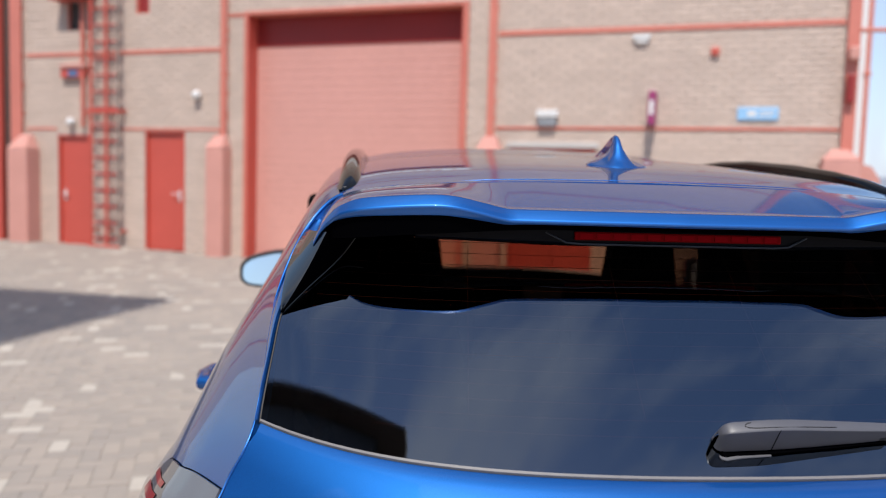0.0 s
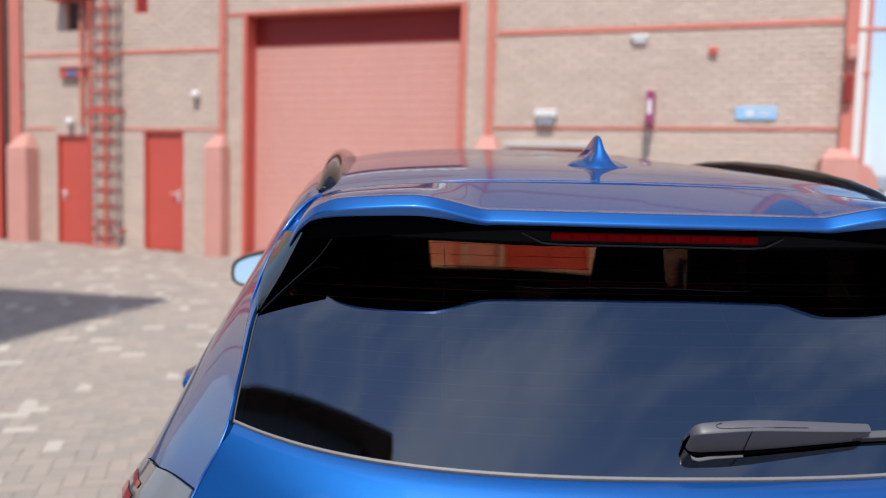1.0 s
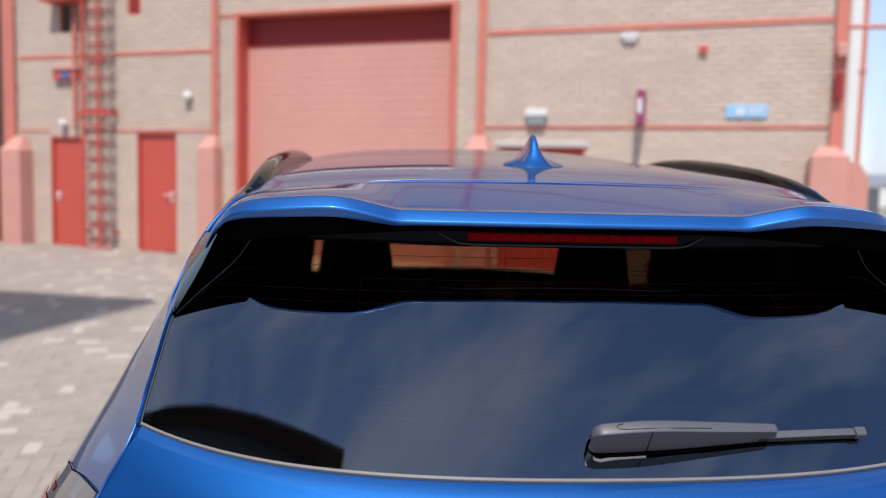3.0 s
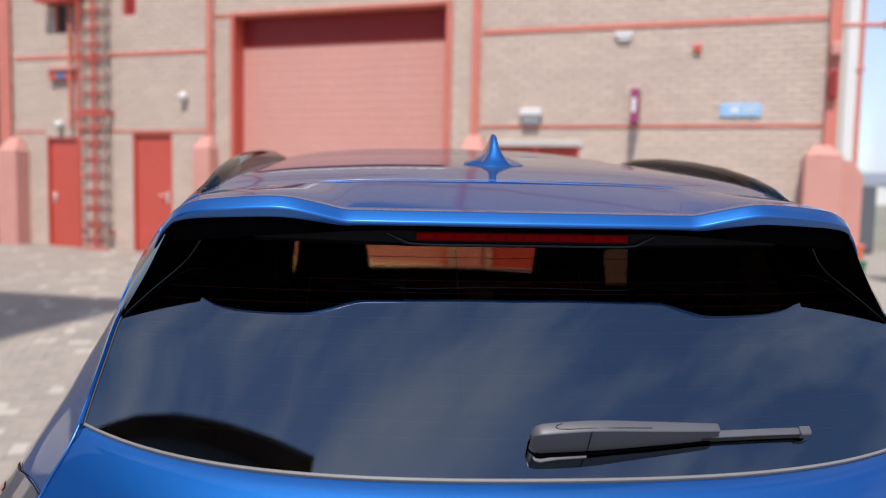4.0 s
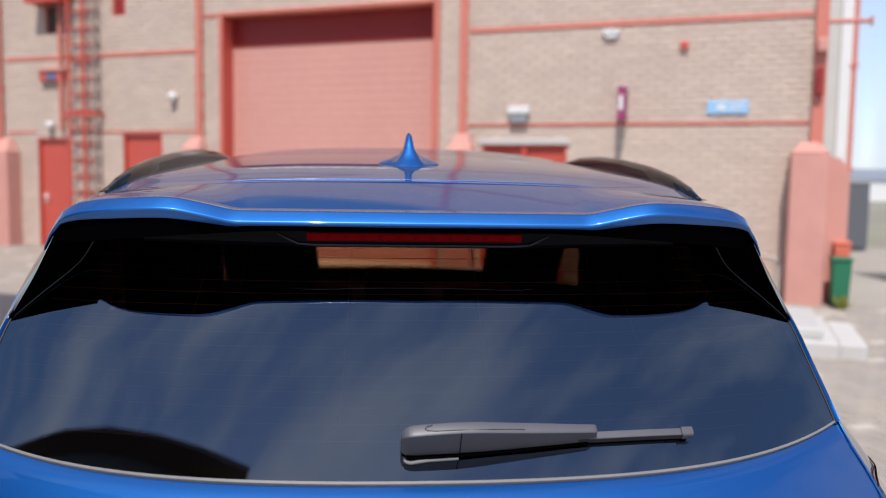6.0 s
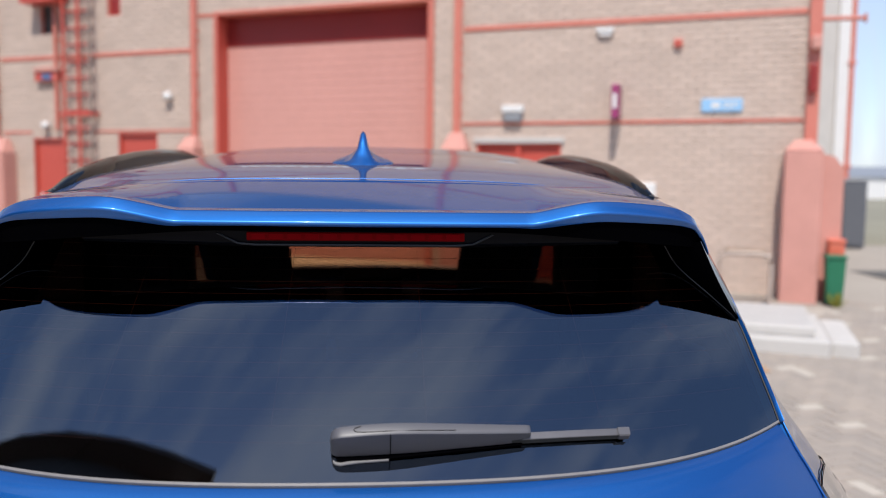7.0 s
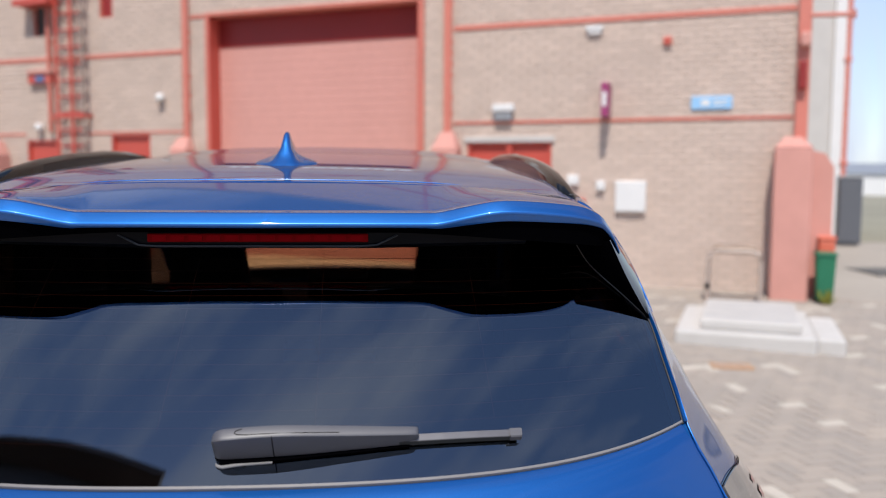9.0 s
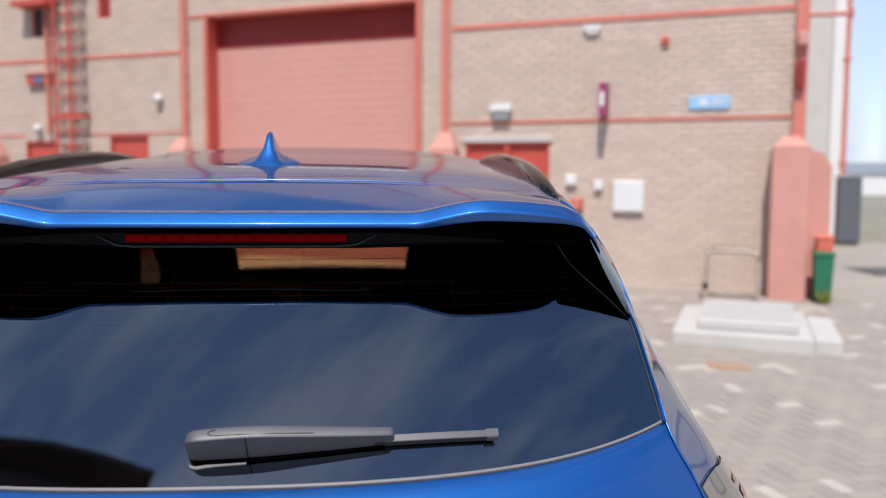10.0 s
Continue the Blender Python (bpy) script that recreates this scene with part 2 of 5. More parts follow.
def spin(bm, prof, sides=24, axis="z", at=(0, 0, 0)):
    """A turned shape from (radius, height) pairs."""
    rings = []
    for r, h in prof:
        ring = []
        for k in range(sides):
            c, s = r * math.cos(k * 2 * math.pi / sides), r * math.sin(k * 2 * math.pi / sides)
            p = {"z": (c, s, h), "y": (c, h, s), "x": (h, c, s)}[axis]
            ring.append(bm.verts.new((p[0] + at[0], p[1] + at[1], p[2] + at[2])))
        rings.append(ring)
    for r0, r1 in zip(rings, rings[1:]):
        for k in range(sides):
            bm.faces.new((r0[k], r0[(k + 1) % sides], r1[(k + 1) % sides], r1[k]))
    bm.faces.new(rings[0][::-1])
    bm.faces.new(rings[-1])
    return bm


def mesh_object(name, bm, material, smooth=False):
    bmesh.ops.recalc_face_normals(bm, faces=bm.faces[:])
    me = bpy.data.meshes.new(name)
    bm.edges.index_update()
    rim = [e.index for e in bm.edges if e.is_boundary]
    bm.to_mesh(me)
    bm.free()
    me.materials.append(material)
    if smooth:
        me.shade_smooth()
        me.set_sharp_from_angle(angle=radians(38))
        for i in rim:
            me.edges[i].use_edge_sharp = True
    return new(name, me)


def part(name, bm, material, parent, label="", smooth=False, thick=0.0):
    ob = mesh_object(name, bm, material, smooth)
    ob.parent = parent
    if label:
        tagged(ob, label)
    if thick:
        s = ob.modifiers.new("thickness", "SOLIDIFY")
        s.thickness, s.offset = thick, -1
    return ob


def thing(name, m, label, category, group="", kind=""):
    e = new(name)
    e.empty_display_size = 0.1
    e.matrix_world = m
    return tagged(e, label, category, group, kind)


def boxes(name, material, parent, dims, bevel=0.0, label=""):
    bm = bmesh.new()
    for d in dims:
        box(bm, *d, bevel=bevel)
    return part(name, bm, material, parent, label)


WALL = pose(0, 10.406, 0, 0, 0, -24.52)   # local x along the facade, y into it, z up
G = bmesh.new


def on_wall(s, out, z):
    return WALL @ Matrix.Translation((s, -out, z))


# ---- ground ----
def ground_z(y):
    a = min(1, max(0, (y - 3.4) / 4.6))
    b = min(1, max(0, (y - 8.0) / 4.6))
    return 0.05 + 0.23 * (0.35 * a + 0.65 * a * a * (3 - 2 * a)) + 0.15 * b


bm = G()
ys = [-400, -60, -8] + [3 + 0.4 * i for i in range(16)] + [14, 40, 120, 500, 2500]
xs = [-2500, -300, -40, -12, -6, 0, 6, 12, 40, 300, 2500]
grid(bm, [[(x, y, ground_z(y) - 0.0045) for x in xs] for y in ys])
ground = tagged(mesh_object("ground", bm, M_SAND), "sandy joints under a worn block-paved yard", "ground", kind="structure")

# ---- facade ----
OPEN = [(-2.79, 0.73, 0.0, 4.15), (-6.58, -5.90, 0.0, 2.29), (-4.75, -3.97, 0.0, 2.36), (1.45, 2.63, 0.0, 2.17),
        (-4.94, -4.66, 4.24, 4.95), (-6.36, -6.04, 4.02, 4.70)]
S0, S1, TOP = -15.0, 5.75, 9.4


def cut(s0, s1, z0, z1, holes):
    """The rectangles that are left of a wall round its openings."""
    ss = sorted({s0, s1, *[v for h in holes for v in h[:2] if s0 < v < s1]})
    out = []
    for a, b in zip(ss, ss[1:]):
        m, z = (a + b) / 2, z0
        for h in sorted([h for h in holes if h[0] < m < h[1] and h[3] > z0 and h[2] < z1], key=lambda h: h[2]):
            if h[2] > z:
                out.append((a, b, z, h[2]))
            z = max(z, h[3])
        if z < z1:
            out.append((a, b, z, z1))
    return out


def wall_piece(name, dims, material, label, m=WALL):
    bm = G()
    for d in dims:
        box(bm, *d)
    ob = mesh_object(name, bm, material)
    ob.matrix_world = m
    return tagged(ob, label, "wall", kind="structure")


wall_north = wall_piece("wall_north", [(a, b, 0.009, 0.36, z, w) for a, b, z, w in cut(S0, S1, 0, 5.4, OPEN)], M_MORTAR,
                        "buff brick infill wall of a steel-framed works building")
wall_upper = wall_piece("wall_upper", [(S0, S1, 0.0, 0.36, 5.4, TOP)], M_BRICK, "upper buff brick wall of the works building")
wall_side = wall_piece("wall_side", [(S1 - 0.36, S1, 0.36, 3.2, 0, TOP)], M_CONC, "pale rendered end wall of the works building")
wall_back = wall_piece("wall_back", [(S0, S1, 9.0, 9.3, 0, TOP), (S0, S0 + 0.3, 0.36, 9.0, 0, TOP), (S1 - 0.36, S1, 3.2, 9.0, 0, TOP)], M_BRICK, "rear brick walls of the works building")
roof_slab = wall_piece("roof", [(S0, S1, 0.0, 9.3, TOP, TOP + 0.2)], M_GREYMETAL, "flat grey roof of the works building")
inner_wall = wall_piece("wall_inner", [(-9, S1 - 0.4, 0.9, 1.0, 0, 5.4)], M_DARK, "dark wall behind the openings")

# steel frame: flat bands and upright columns
frame_steel = thing("steel_frame", WALL, "faded red painted steel bands and columns of the facade", "steel frame", kind="structure")
for s0, s1, z0, z1 in ((-7.25, -3.26, 3.60, 3.68), (1.24, 5.58, 3.69, 3.775), (1.24, 5.58, 2.415, 2.47), (-7.25, -6.6, 2.36, 2.42), (-5.88, -3.26, 2.365, 2.42),
                       (-3.14, -2.85, 4.12, 4.19), (-7.25, 5.58, 5.0, 5.09), (-7.25, 5.58, 6.5, 6.59), (-7.25, 5.58, 8.0, 8.09), (-15, -7.6, 3.6, 3.68)):
    boxes("band", M_RED, frame_steel, [(s0, s1, -0.014, 0.02, z0 + 0.008, z1 - 0.008)], 0.003)
for s, w in ((-11.6, 0.14), (-7.44, 0.26), (-3.20, 0.11), (1.17, 0.11), (5.67, 0.14)):
    boxes("column", M_RED, frame_steel, [(s - w / 2, s + w / 2, -0.07, -0.05, 0.3, TOP), (s - 0.008, s + 0.008, -0.05, 0.02, 0.3, TOP), (s - w / 2, s + w / 2, 0.0, 0.02, 0.3, TOP)], 0.002)
boxes("column", M_REDDOOR, frame_steel, [(-8.0, -7.74, -0.12, 0.02, 0.3, TOP)], 0.004, "darker red drain pipe casing")
# solid dark strip in place of a gap, the gap's shade as its colour
boxes("gap_shade", M_DARK, frame_steel, [(-7.735, -7.575, -0.03, 0.02, 0.3, TOP)], 0.002, "dark strip for the shade of a gap by the column")

# plinths round the feet of the columns
def plinth(s, half, out, z0, z1, tip):
    p = thing("column_plinth", WALL @ Matrix.Translation((s, 0, 0)), "faded red painted concrete column plinth with a pyramid top", "plinth", "column plinths")
    bm = G()
    box(bm, -half, half, -out, 0.02, z0, z1, bevel=0.03)
    part("shaft", bm, M_PINK, p)
    bm = G()
    lo = [bm.verts.new(q) for q in ((-half, -out, z1), (half, -out, z1), (half, -0.02, z1), (-half, -0.02, z1))]
    hi = [bm.verts.new(q) for q in ((-0.09, -0.10, tip), (0.09, -0.10, tip), (0.09, -0.02, tip), (-0.09, -0.02, tip))]
    for k in range(4):
        bm.faces.new((lo[k], lo[(k + 1) % 4], hi[(k + 1) % 4], hi[k]))
    bm.faces.new(hi)
    part("cap", bm, M_PINK, p)
    return p


plinth(-7.20, 0.22, 0.30, 0.30, 2.04, 2.29)
plinth(-3.235, 0.16, 0.26, 0.30, 2.10, 2.30)
plinth(1.18, 0.19, 0.24, 0.28, 2.08, 2.32)
corner_plinth = plinth(5.59, 0.21, 0.42, 0.20, 2.06, 2.20)
bm = G()
prof = [(0.215, 0.18), (0.46, 0.18), (0.46, 1.84), (0.36, 2.0), (0.215, 2.04)]
back, front = [[bm.verts.new((x, y, z)) for x, z in prof] for y in (0.10, -0.10)]
bm.faces.new(front)
bm.faces.new(back[::-1])
for k in range(5):
    bm.faces.new((front[k], back[k], back[(k + 1) % 5], front[(k + 1) % 5]))
part("side_buttress", bm, M_PINK, corner_plinth, "lower buttress with a sloped top")

# roller shutter in its red frame
shutter = thing("roller_door", WALL, "closed faded red roller shutter door with horizontal slats", "roller door", kind="structure")
z = 0.40
while z < 4.05:
    boxes("slat", M_ROLLER, shutter, [(-2.785, 0.72, 0.24, 0.27, z + 0.004, z + 0.119), (-2.785, 0.72, 0.2405, 0.27, z, z + 0.004)], 0.0)
    z += 0.122
boxes("side_jamb", M_RED, shutter, [(-2.85, -2.79, -0.035, 0.33, 0.3, 4.20)], 0.004)
boxes("side_jamb", M_RED, shutter, [(0.725, 0.80, -0.035, 0.33, 0.3, 4.20)], 0.004)
boxes("lintel", M_RED, shutter, [(-2.79, 0.725, -0.035, 0.33, 4.145, 4.20)], 0.004)
boxes("bottom_rail", M_RED, shutter, [(-2.785, 0.72, 0.22, 0.238, 0.32, 0.44)], 0.004)
# inner jamb faces take a deeper red that holds their shade
boxes("reveal", M_REDDOOR, shutter, [(-2.789, -2.772, -0.030, 0.238, 0.32, 4.144)], 0.002, "door reveal, deeper red for its shade")
boxes("reveal", M_REDDOOR, shutter, [(0.707, 0.724, -0.030, 0.238, 0.32, 4.144)], 0.002, "door reveal, deeper red for its shade")
# thin maroon panel carries the shade the lintel casts on the top slats
boxes("lintel_shade", M_MAROON, shutter, [(-2.771, 0.706, 0.222, 0.237, 3.70, 4.143)], 0.006, "maroon panel for the lintel's shade on the shutter")

ramp = G()
vs = [ramp.verts.new(q) for q in ((-2.3, 0.238, 0.2), (0.72, 0.238, 0.2), (0.72, 0.238, 0.455), (-2.3, 0.238, 0.455), (-2.3, -1.1, 0.2), (0.74, -1.1, 0.2), (0.74, -1.1, 0.345), (-2.3, -1.1, 0.345))]
for f in ((0, 1, 2, 3), (4, 7, 6, 5), (3, 2, 6, 7), (0, 3, 7, 4), (1, 5, 6, 2), (0, 4, 5, 1)):
    ramp.faces.new([vs[i] for i in f])
ramp_ob = mesh_object("door_ramp", ramp, mat("cream_concrete", (0.70, 0.66, 0.46), 0.85, vary=0.12, scale=2, fine=40, bump=0.2))
ramp_ob.matrix_world = WALL
tagged(ramp_ob, "cream concrete ramp up to the roller shutter", "ramp", kind="structure")

# plain doors
def door(s0, s1, z0, z1, name, label, handle_side=1):
    d = thing(name, WALL, label, "door", kind="structure")
    bm = G()
    box(bm, s0 + 0.035, s1 - 0.035, 0.05, 0.10, z0 + 0.01, z1 - 0.035, bevel=0.004)
    leaf = part("leaf", bm, M_REDDOOR, d)
    boxes("door_frame", M_REDDOOR, d, [(s0, s0 + 0.035, 0.0, 0.14, z0, z1), (s1 - 0.035, s1, 0.0, 0.14, z0, z1), (s0 + 0.035, s1 - 0.035, 0.0, 0.14, z1 - 0.035, z1)], 0.003)
    if handle_side:
        hs = s1 - 0.12 if handle_side > 0 else s0 + 0.12
        hz = (z0 + z1) / 2 - 0.06
        bm = G()
        box(bm, hs - 0.02, hs + 0.02, 0.035, 0.05, hz - 0.09, hz + 0.09, bevel=0.006)
        tube(bm, [(hs, 0.045, hz + 0.03), (hs, -0.01, hz + 0.03), (hs - 0.11 * handle_side, -0.015, hz + 0.03)], 0.011, 8)
        part("handle", bm, M_WHITE, leaf, "pale lever handle")
    return d


door(-6.58, -5.90, 0.36, 2.29, "door_1", "red painted steel service door, closed", -1)
door(-4.75, -3.97, 0.40, 2.36, "door_2", "red painted steel service door, closed", 1)
door(1.45, 2.04, 0.28, 2.17, "door_3", "red painted double door, closed", 0)
door(2.04, 2.63, 0.28, 2.17, "door_4", "red painted double door, closed", 0)
boxes("door_stone", M_CONC, frame_steel, [(1.40, 2.68, -0.03, 0.02, 2.175, 2.25)], 0.004, "pale stone lintel")

for k, (s0, s1, z0, z1) in enumerate(OPEN[4:]):
    w = thing("window_%d" % (k + 1), WALL, "small dark window with a red steel frame", "window", kind="structure")
    boxes("window_frame", M_RED, w, [(s0, s0 + 0.03, 0.02, 0.09, z0, z1), (s1 - 0.03, s1, 0.02, 0.09, z0, z1), (s0 + 0.03, s1 - 0.03, 0.02, 0.09, z0, z0 + 0.03), (s0 + 0.03, s1 - 0.03, 0.02, 0.09, z1 - 0.03, z1)])
    boxes("pane", M_DARK if k else M_MAROON, w, [(s0 + 0.03, s1 - 0.03, 0.06, 0.07, z0 + 0.03, z1 - 0.03)])

# wall ladder
ladder = thing("ladder", WALL, "red steel wall ladder with a dark outer bar", "ladder")
for s in (-5.72, -5.41):
    bm = G()
    box(bm, s - 0.02, s + 0.02, -0.17, -0.13, 0.42, 6.7)
    part("rail", bm, M_REDDOOR, ladder)
for k in range(23):
    bm = G()
    tube(bm, [(-5.72, -0.15, 0.56 + 0.27 * k), (-5.16, -0.15, 0.56 + 0.27 * k)], 0.016, 8)
    part("rung", bm, M_REDDOOR, ladder)
# third upright and ties between the rungs, darker and browner than the rest
M_OUTER_BAR = mat("dark_brown_grey", (0.26, 0.20, 0.175), 0.6, vary=0.2, scale=6)
bm = G()
box(bm, -5.18, -5.145, -0.17, -0.135, 0.42, 6.7)
part("outer_bar", bm, M_OUTER_BAR, ladder, "dark brown outer bar")
for k in range(23):
    boxes("outer_tie", M_OUTER_BAR, ladder, [(-5.72, -5.18, -0.12, -0.10, 0.68 + 0.27 * k, 0.70 + 0.27 * k)])
for zc in (0.7, 2.68, 4.7, 6.5):
    for s in (-5.72, -5.41, -5.155):
        boxes("bracket", M_REDDOOR, ladder, [(s - 0.025, s + 0.025, -0.13, 0.0, zc - 0.03, zc + 0.03)])
boxes("landing_plate", M_REDDOOR, ladder, [(-6.50, -5.74, -0.30, 0.0, 4.50, 4.60)], 0.006)
for zc in (2.64, 0.40):
    boxes("cross_plate", M_REDDOOR, ladder, [(-5.80, -5.12, -0.19, -0.172, zc, zc + 0.065)], 0.004)
hung = thing("hanging_sign", WALL, "small dark red sign box with a blue mark", "sign")
boxes("case", M_REDDOOR, hung, [(-6.43, -5.93, -0.09, 0.0, 3.24, 3.40)], 0.01)
boxes("top_edge", M_PINK, hung, [(-6.43, -5.90, -0.12, 0.0, 3.402, 3.46)], 0.01, "faded pink top edge")
boxes("mark", mat("dull_blue_paint", (0.08, 0.14, 0.28), 0.5, vary=0.1), hung, [(-6.26, -6.06, -0.096, -0.0905, 3.26, 3.36)], 0.002)

pipe = thing("conduit_pipe", WALL, "red painted conduit pipe on the brick wall", "pipe")
bm = G()
tube(bm, [(-5.98, -0.06, 2.42), (-5.98, -0.06, 6.5)], 0.035, 10)
part("tube", bm, M_RED, pipe)
for zc in (2.6, 3.9, 5.2):
    boxes("clip", M_RED, pipe, [(-6.03, -5.93, -0.02, 0.0, zc, zc + 0.04)])
# lamps on the wall
def globe_lamp(s, z):
    g = thing("globe_lamp", WALL, "small white globe lamp on the wall", "wall lamp", "globe lamps")
    bm = G()
    bmesh.ops.create_uvsphere(bm, u_segments=20, v_segments=12, radius=0.07, matrix=Matrix.Translation((s, -0.07, z)))
    part("shade", bm, M_WHITE, g, smooth=True)
    bm = G()
    tube(bm, [(s, 0.0, z), (s, -0.04, z)], [0.05, 0.035], 12)
    part("base", bm, M_GREYMETAL, g)


globe_lamp(-3.70, 2.93)
globe_lamp(-6.24, 2.50)
flood = thing("flood_lamp", WALL, "white hooded flood lamp on the brick wall", "wall lamp")
bm = G()
box(bm, 1.82, 2.12, -0.10, 0.0, 2.58, 2.68, bevel=0.02)
part("hood", bm, M_WHITE, flood)
bm = G()
box(bm, 1.85, 2.09, -0.085, 0.0, 2.46, 2.575, bevel=0.015)
part("housing", bm, M_GREYMETAL, flood)
small = thing("bulkhead_lamp", WALL, "small white bulkhead lamp high on the brick wall", "wall lamp")
bm = G()
box(bm, 3.06, 3.29, -0.06, 0.0, 3.585, 3.65, bevel=0.02)
part("hood", bm, M_WHITE, small)
bm = G()
box(bm, 3.10, 3.26, -0.05, 0.0, 3.54, 3.58, bevel=0.012)
part("lens", bm, M_WHITE, small)
alarm = thing("alarm_box", WALL, "small red alarm box on the brick wall", "alarm")
boxes("case", M_RED, alarm, [(4.04, 4.15, -0.05, 0.0, 3.36, 3.47)], 0.012)
boxes("front_plate", M_REDDOOR, alarm, [(4.06, 4.13, -0.056, -0.051, 3.38, 3.45)], 0.002)
blade = thing("projecting_sign", WALL, "purple blade sign standing out from the brick wall", "sign")
bm = G()
box(bm, 3.325, 3.415, -0.32, -0.05, 2.475, 2.90, bevel=0.008)
part("panel", bm, M_PURPLE, blade)
for zc in (2.52, 2.80):
    boxes("bracket", M_GREYMETAL, blade, [(3.345, 3.375, -0.05, 0.0, zc, zc + 0.04)])
boxes("white_mark", M_WHITE, blade, [(3.345, 3.395, -0.326, -0.3215, 2.60, 2.78)])
plate = thing("blue_sign", WALL, "pale blue sign plate with white lettering on the brick wall", "sign")
boxes("plate", M_SIGN, plate, [(4.40, 4.885, -0.03, 0.0, 2.555, 2.715)], 0.004)
boxes("writing", M_WHITE, plate, [(4.52, 4.62, -0.034, -0.0305, 2.60, 2.67), (4.66, 4.84, -0.034, -0.0305, 2.645, 2.665), (4.66, 4.80, -0.034, -0.0305, 2.605, 2.622)])

# white boxes low on the wall
for s0, s1, z0, z1, name, lab in ((2.86, 3.01, 1.60, 1.735, "socket_box", "small white socket box on the wall"), (3.24, 3.355, 1.535, 1.66, "socket_box", "small white tilted socket box"),
                                  (3.49, 3.88, 1.26, 1.66, "meter_box", "white meter box with a flat lid")):
    b = thing(name, WALL, lab, "electrical box", "wall boxes")
    boxes("case", M_WHITE, b, [(s0, s1, -0.06, 0.0, z0, z1)], 0.012)
    boxes("lid", M_WHITE, b, [(s0 + 0.012, s1 - 0.012, -0.072, -0.062, z0 + 0.012, z1 - 0.012)], 0.004)
hyd = thing("fire_point", WALL, "small red fire point box on the wall", "fire box")
boxes("case", M_REDDOOR, hyd, [(2.95, 3.10, -0.12, 0.0, 1.27, 1.43)], 0.015)
boxes("front_plate", M_RED, hyd, [(2.97, 3.08, -0.128, -0.122, 1.29, 1.41)], 0.003)

# lettering board over the roller door: unreadable white letters
board = thing("wall_lettering", WALL, "row of white unreadable letters fixed on the brick over the shutter", "sign")
M_LETTER = mat("white_letter_enamel", (0.86, 0.86, 0.84), 0.4, vary=0.04)
random.seed(4)
s = -2.55
while s < 0.7:
    w = random.uniform(0.12, 0.22)
    boxes("letter_bar", M_LETTER, board, [(s, s + w, -0.055, 0.0, 4.50, 4.50 + random.choice((0.44, 0.44, 0.54)))], 0.004)
    s += w + 0.07

# bracket arm at the corner and the pale building beyond
arm = thing("bracket_arm", WALL, "red painted steel arm reaching past the corner column", "bracket")
bm = G()
tube(bm, [(5.72, -0.06, 3.62), (6.20, 0.03, 3.62)], 0.028, 8)
part("cross_arm", bm, M_RED, arm, smooth=True)
boxes("end_plate", M_RED, arm, [(6.19, 6.215, -0.02, 0.08, 3.57, 3.67)], 0.004)
far_house = thing("far_building", pose(10.13, 16.4, 0.43, 0, 0, 0), "tall beige works building with a pale corner pilaster", "building")
boxes("wall", M_CONC, far_house, [(-4.2, 0.0, 0.0, 5.0, 0, 8.0)], 0.01)
boxes("pilaster", M_WHITE, far_house, [(0.002, 0.27, -0.06, 5.0, 0, 8.05)], 0.01, "pale painted corner pilaster")
boxes("roof", M_GREYMETAL, far_house, [(-4.3, 0.35, -0.12, 5.1, 8.06, 8.25)], 0.02)
gas = thing("drain_pipe", pose(10.46, 16.36, 0.43), "red painted drain pipe on the far building corner", "pipe")
bm = G()
tube(bm, [(0, 0, 0.0), (0, 0, 8.0)], 0.062, 12)
part("tube", bm, M_RED, gas, smooth=True)
for zc in (1.6, 3.9, 6.0):
    boxes("clip", M_RED, gas, [(-0.10, 0.075, -0.072, 0.06, zc, zc + 0.08)], 0.01)
sw = thing("valve_box", WALL, "dark red valve box on the corner column", "valve")
bm = G()
box(bm, 5.62, 5.71, -0.16, -0.072, 2.75, 3.10, bevel=0.02)
part("case", bm, M_MAROON, sw)
bm = G()
box(bm, 5.62, 5.74, -0.18, -0.072, 3.25, 3.42, bevel=0.03)
part("cover", bm, M_PINK, sw, "small faded pink cover")

# ---- yard things by the corner ----
def yard(s, out):
    p = on_wall(s, out, 0).translation
    return Vector((p.x, p.y, ground_z(p.y)))


slab = thing("concrete_slab", pose(3.813, 6.297, 0, 0, 0, -24), "low pale concrete slab with a raised metal hatch", "concrete slab")
bm = G()
box(bm, -0.66, 0.56, -0.80, 0.84, 0.10, 0.29, bevel=0.025)
part("base", bm, M_CONC, slab)
bm = G()
box(bm, -0.44, 0.44, -0.68, 0.73, 0.29, 0.385, bevel=0.018)
hatch = part("hatch", bm, M_CONC, slab)
boxes("lid_rib", M_GREYMETAL, hatch, [(-0.41, 0.41, k, k + 0.02, 0.386, 0.391) for k in (-0.45, -0.12, 0.21, 0.54)])
block = thing("concrete_block", pose(4.397, 5.957, 0, 0, 0, -24), "small pale concrete block beside the slab", "concrete block")
bm = G()
box(bm, -0.115, 0.13, -0.66, 0.60, 0.10, 0.283, bevel=0.03)
part("block_body", bm, M_CONC, block)

M_TUBE = mat("worn_tube_paint", (0.43, 0.345, 0.295), 0.5, vary=0.25, scale=8)
drain = thing("drain_cover", pose(3.1, 5.05, ground_z(5.05) + 0.003, 2.6, 0, -10), "flat rusty orange iron drain cover in the paving", "drain cover")
bm = G()
box(bm, -0.17, 0.17, -0.09, 0.09, -0.01, 0.004, bevel=0.003)
part("frame", bm, mat("rusty_iron", (0.36, 0.20, 0.10), 0.85, vary=0.3, scale=9, fine=90, bump=0.3), drain)
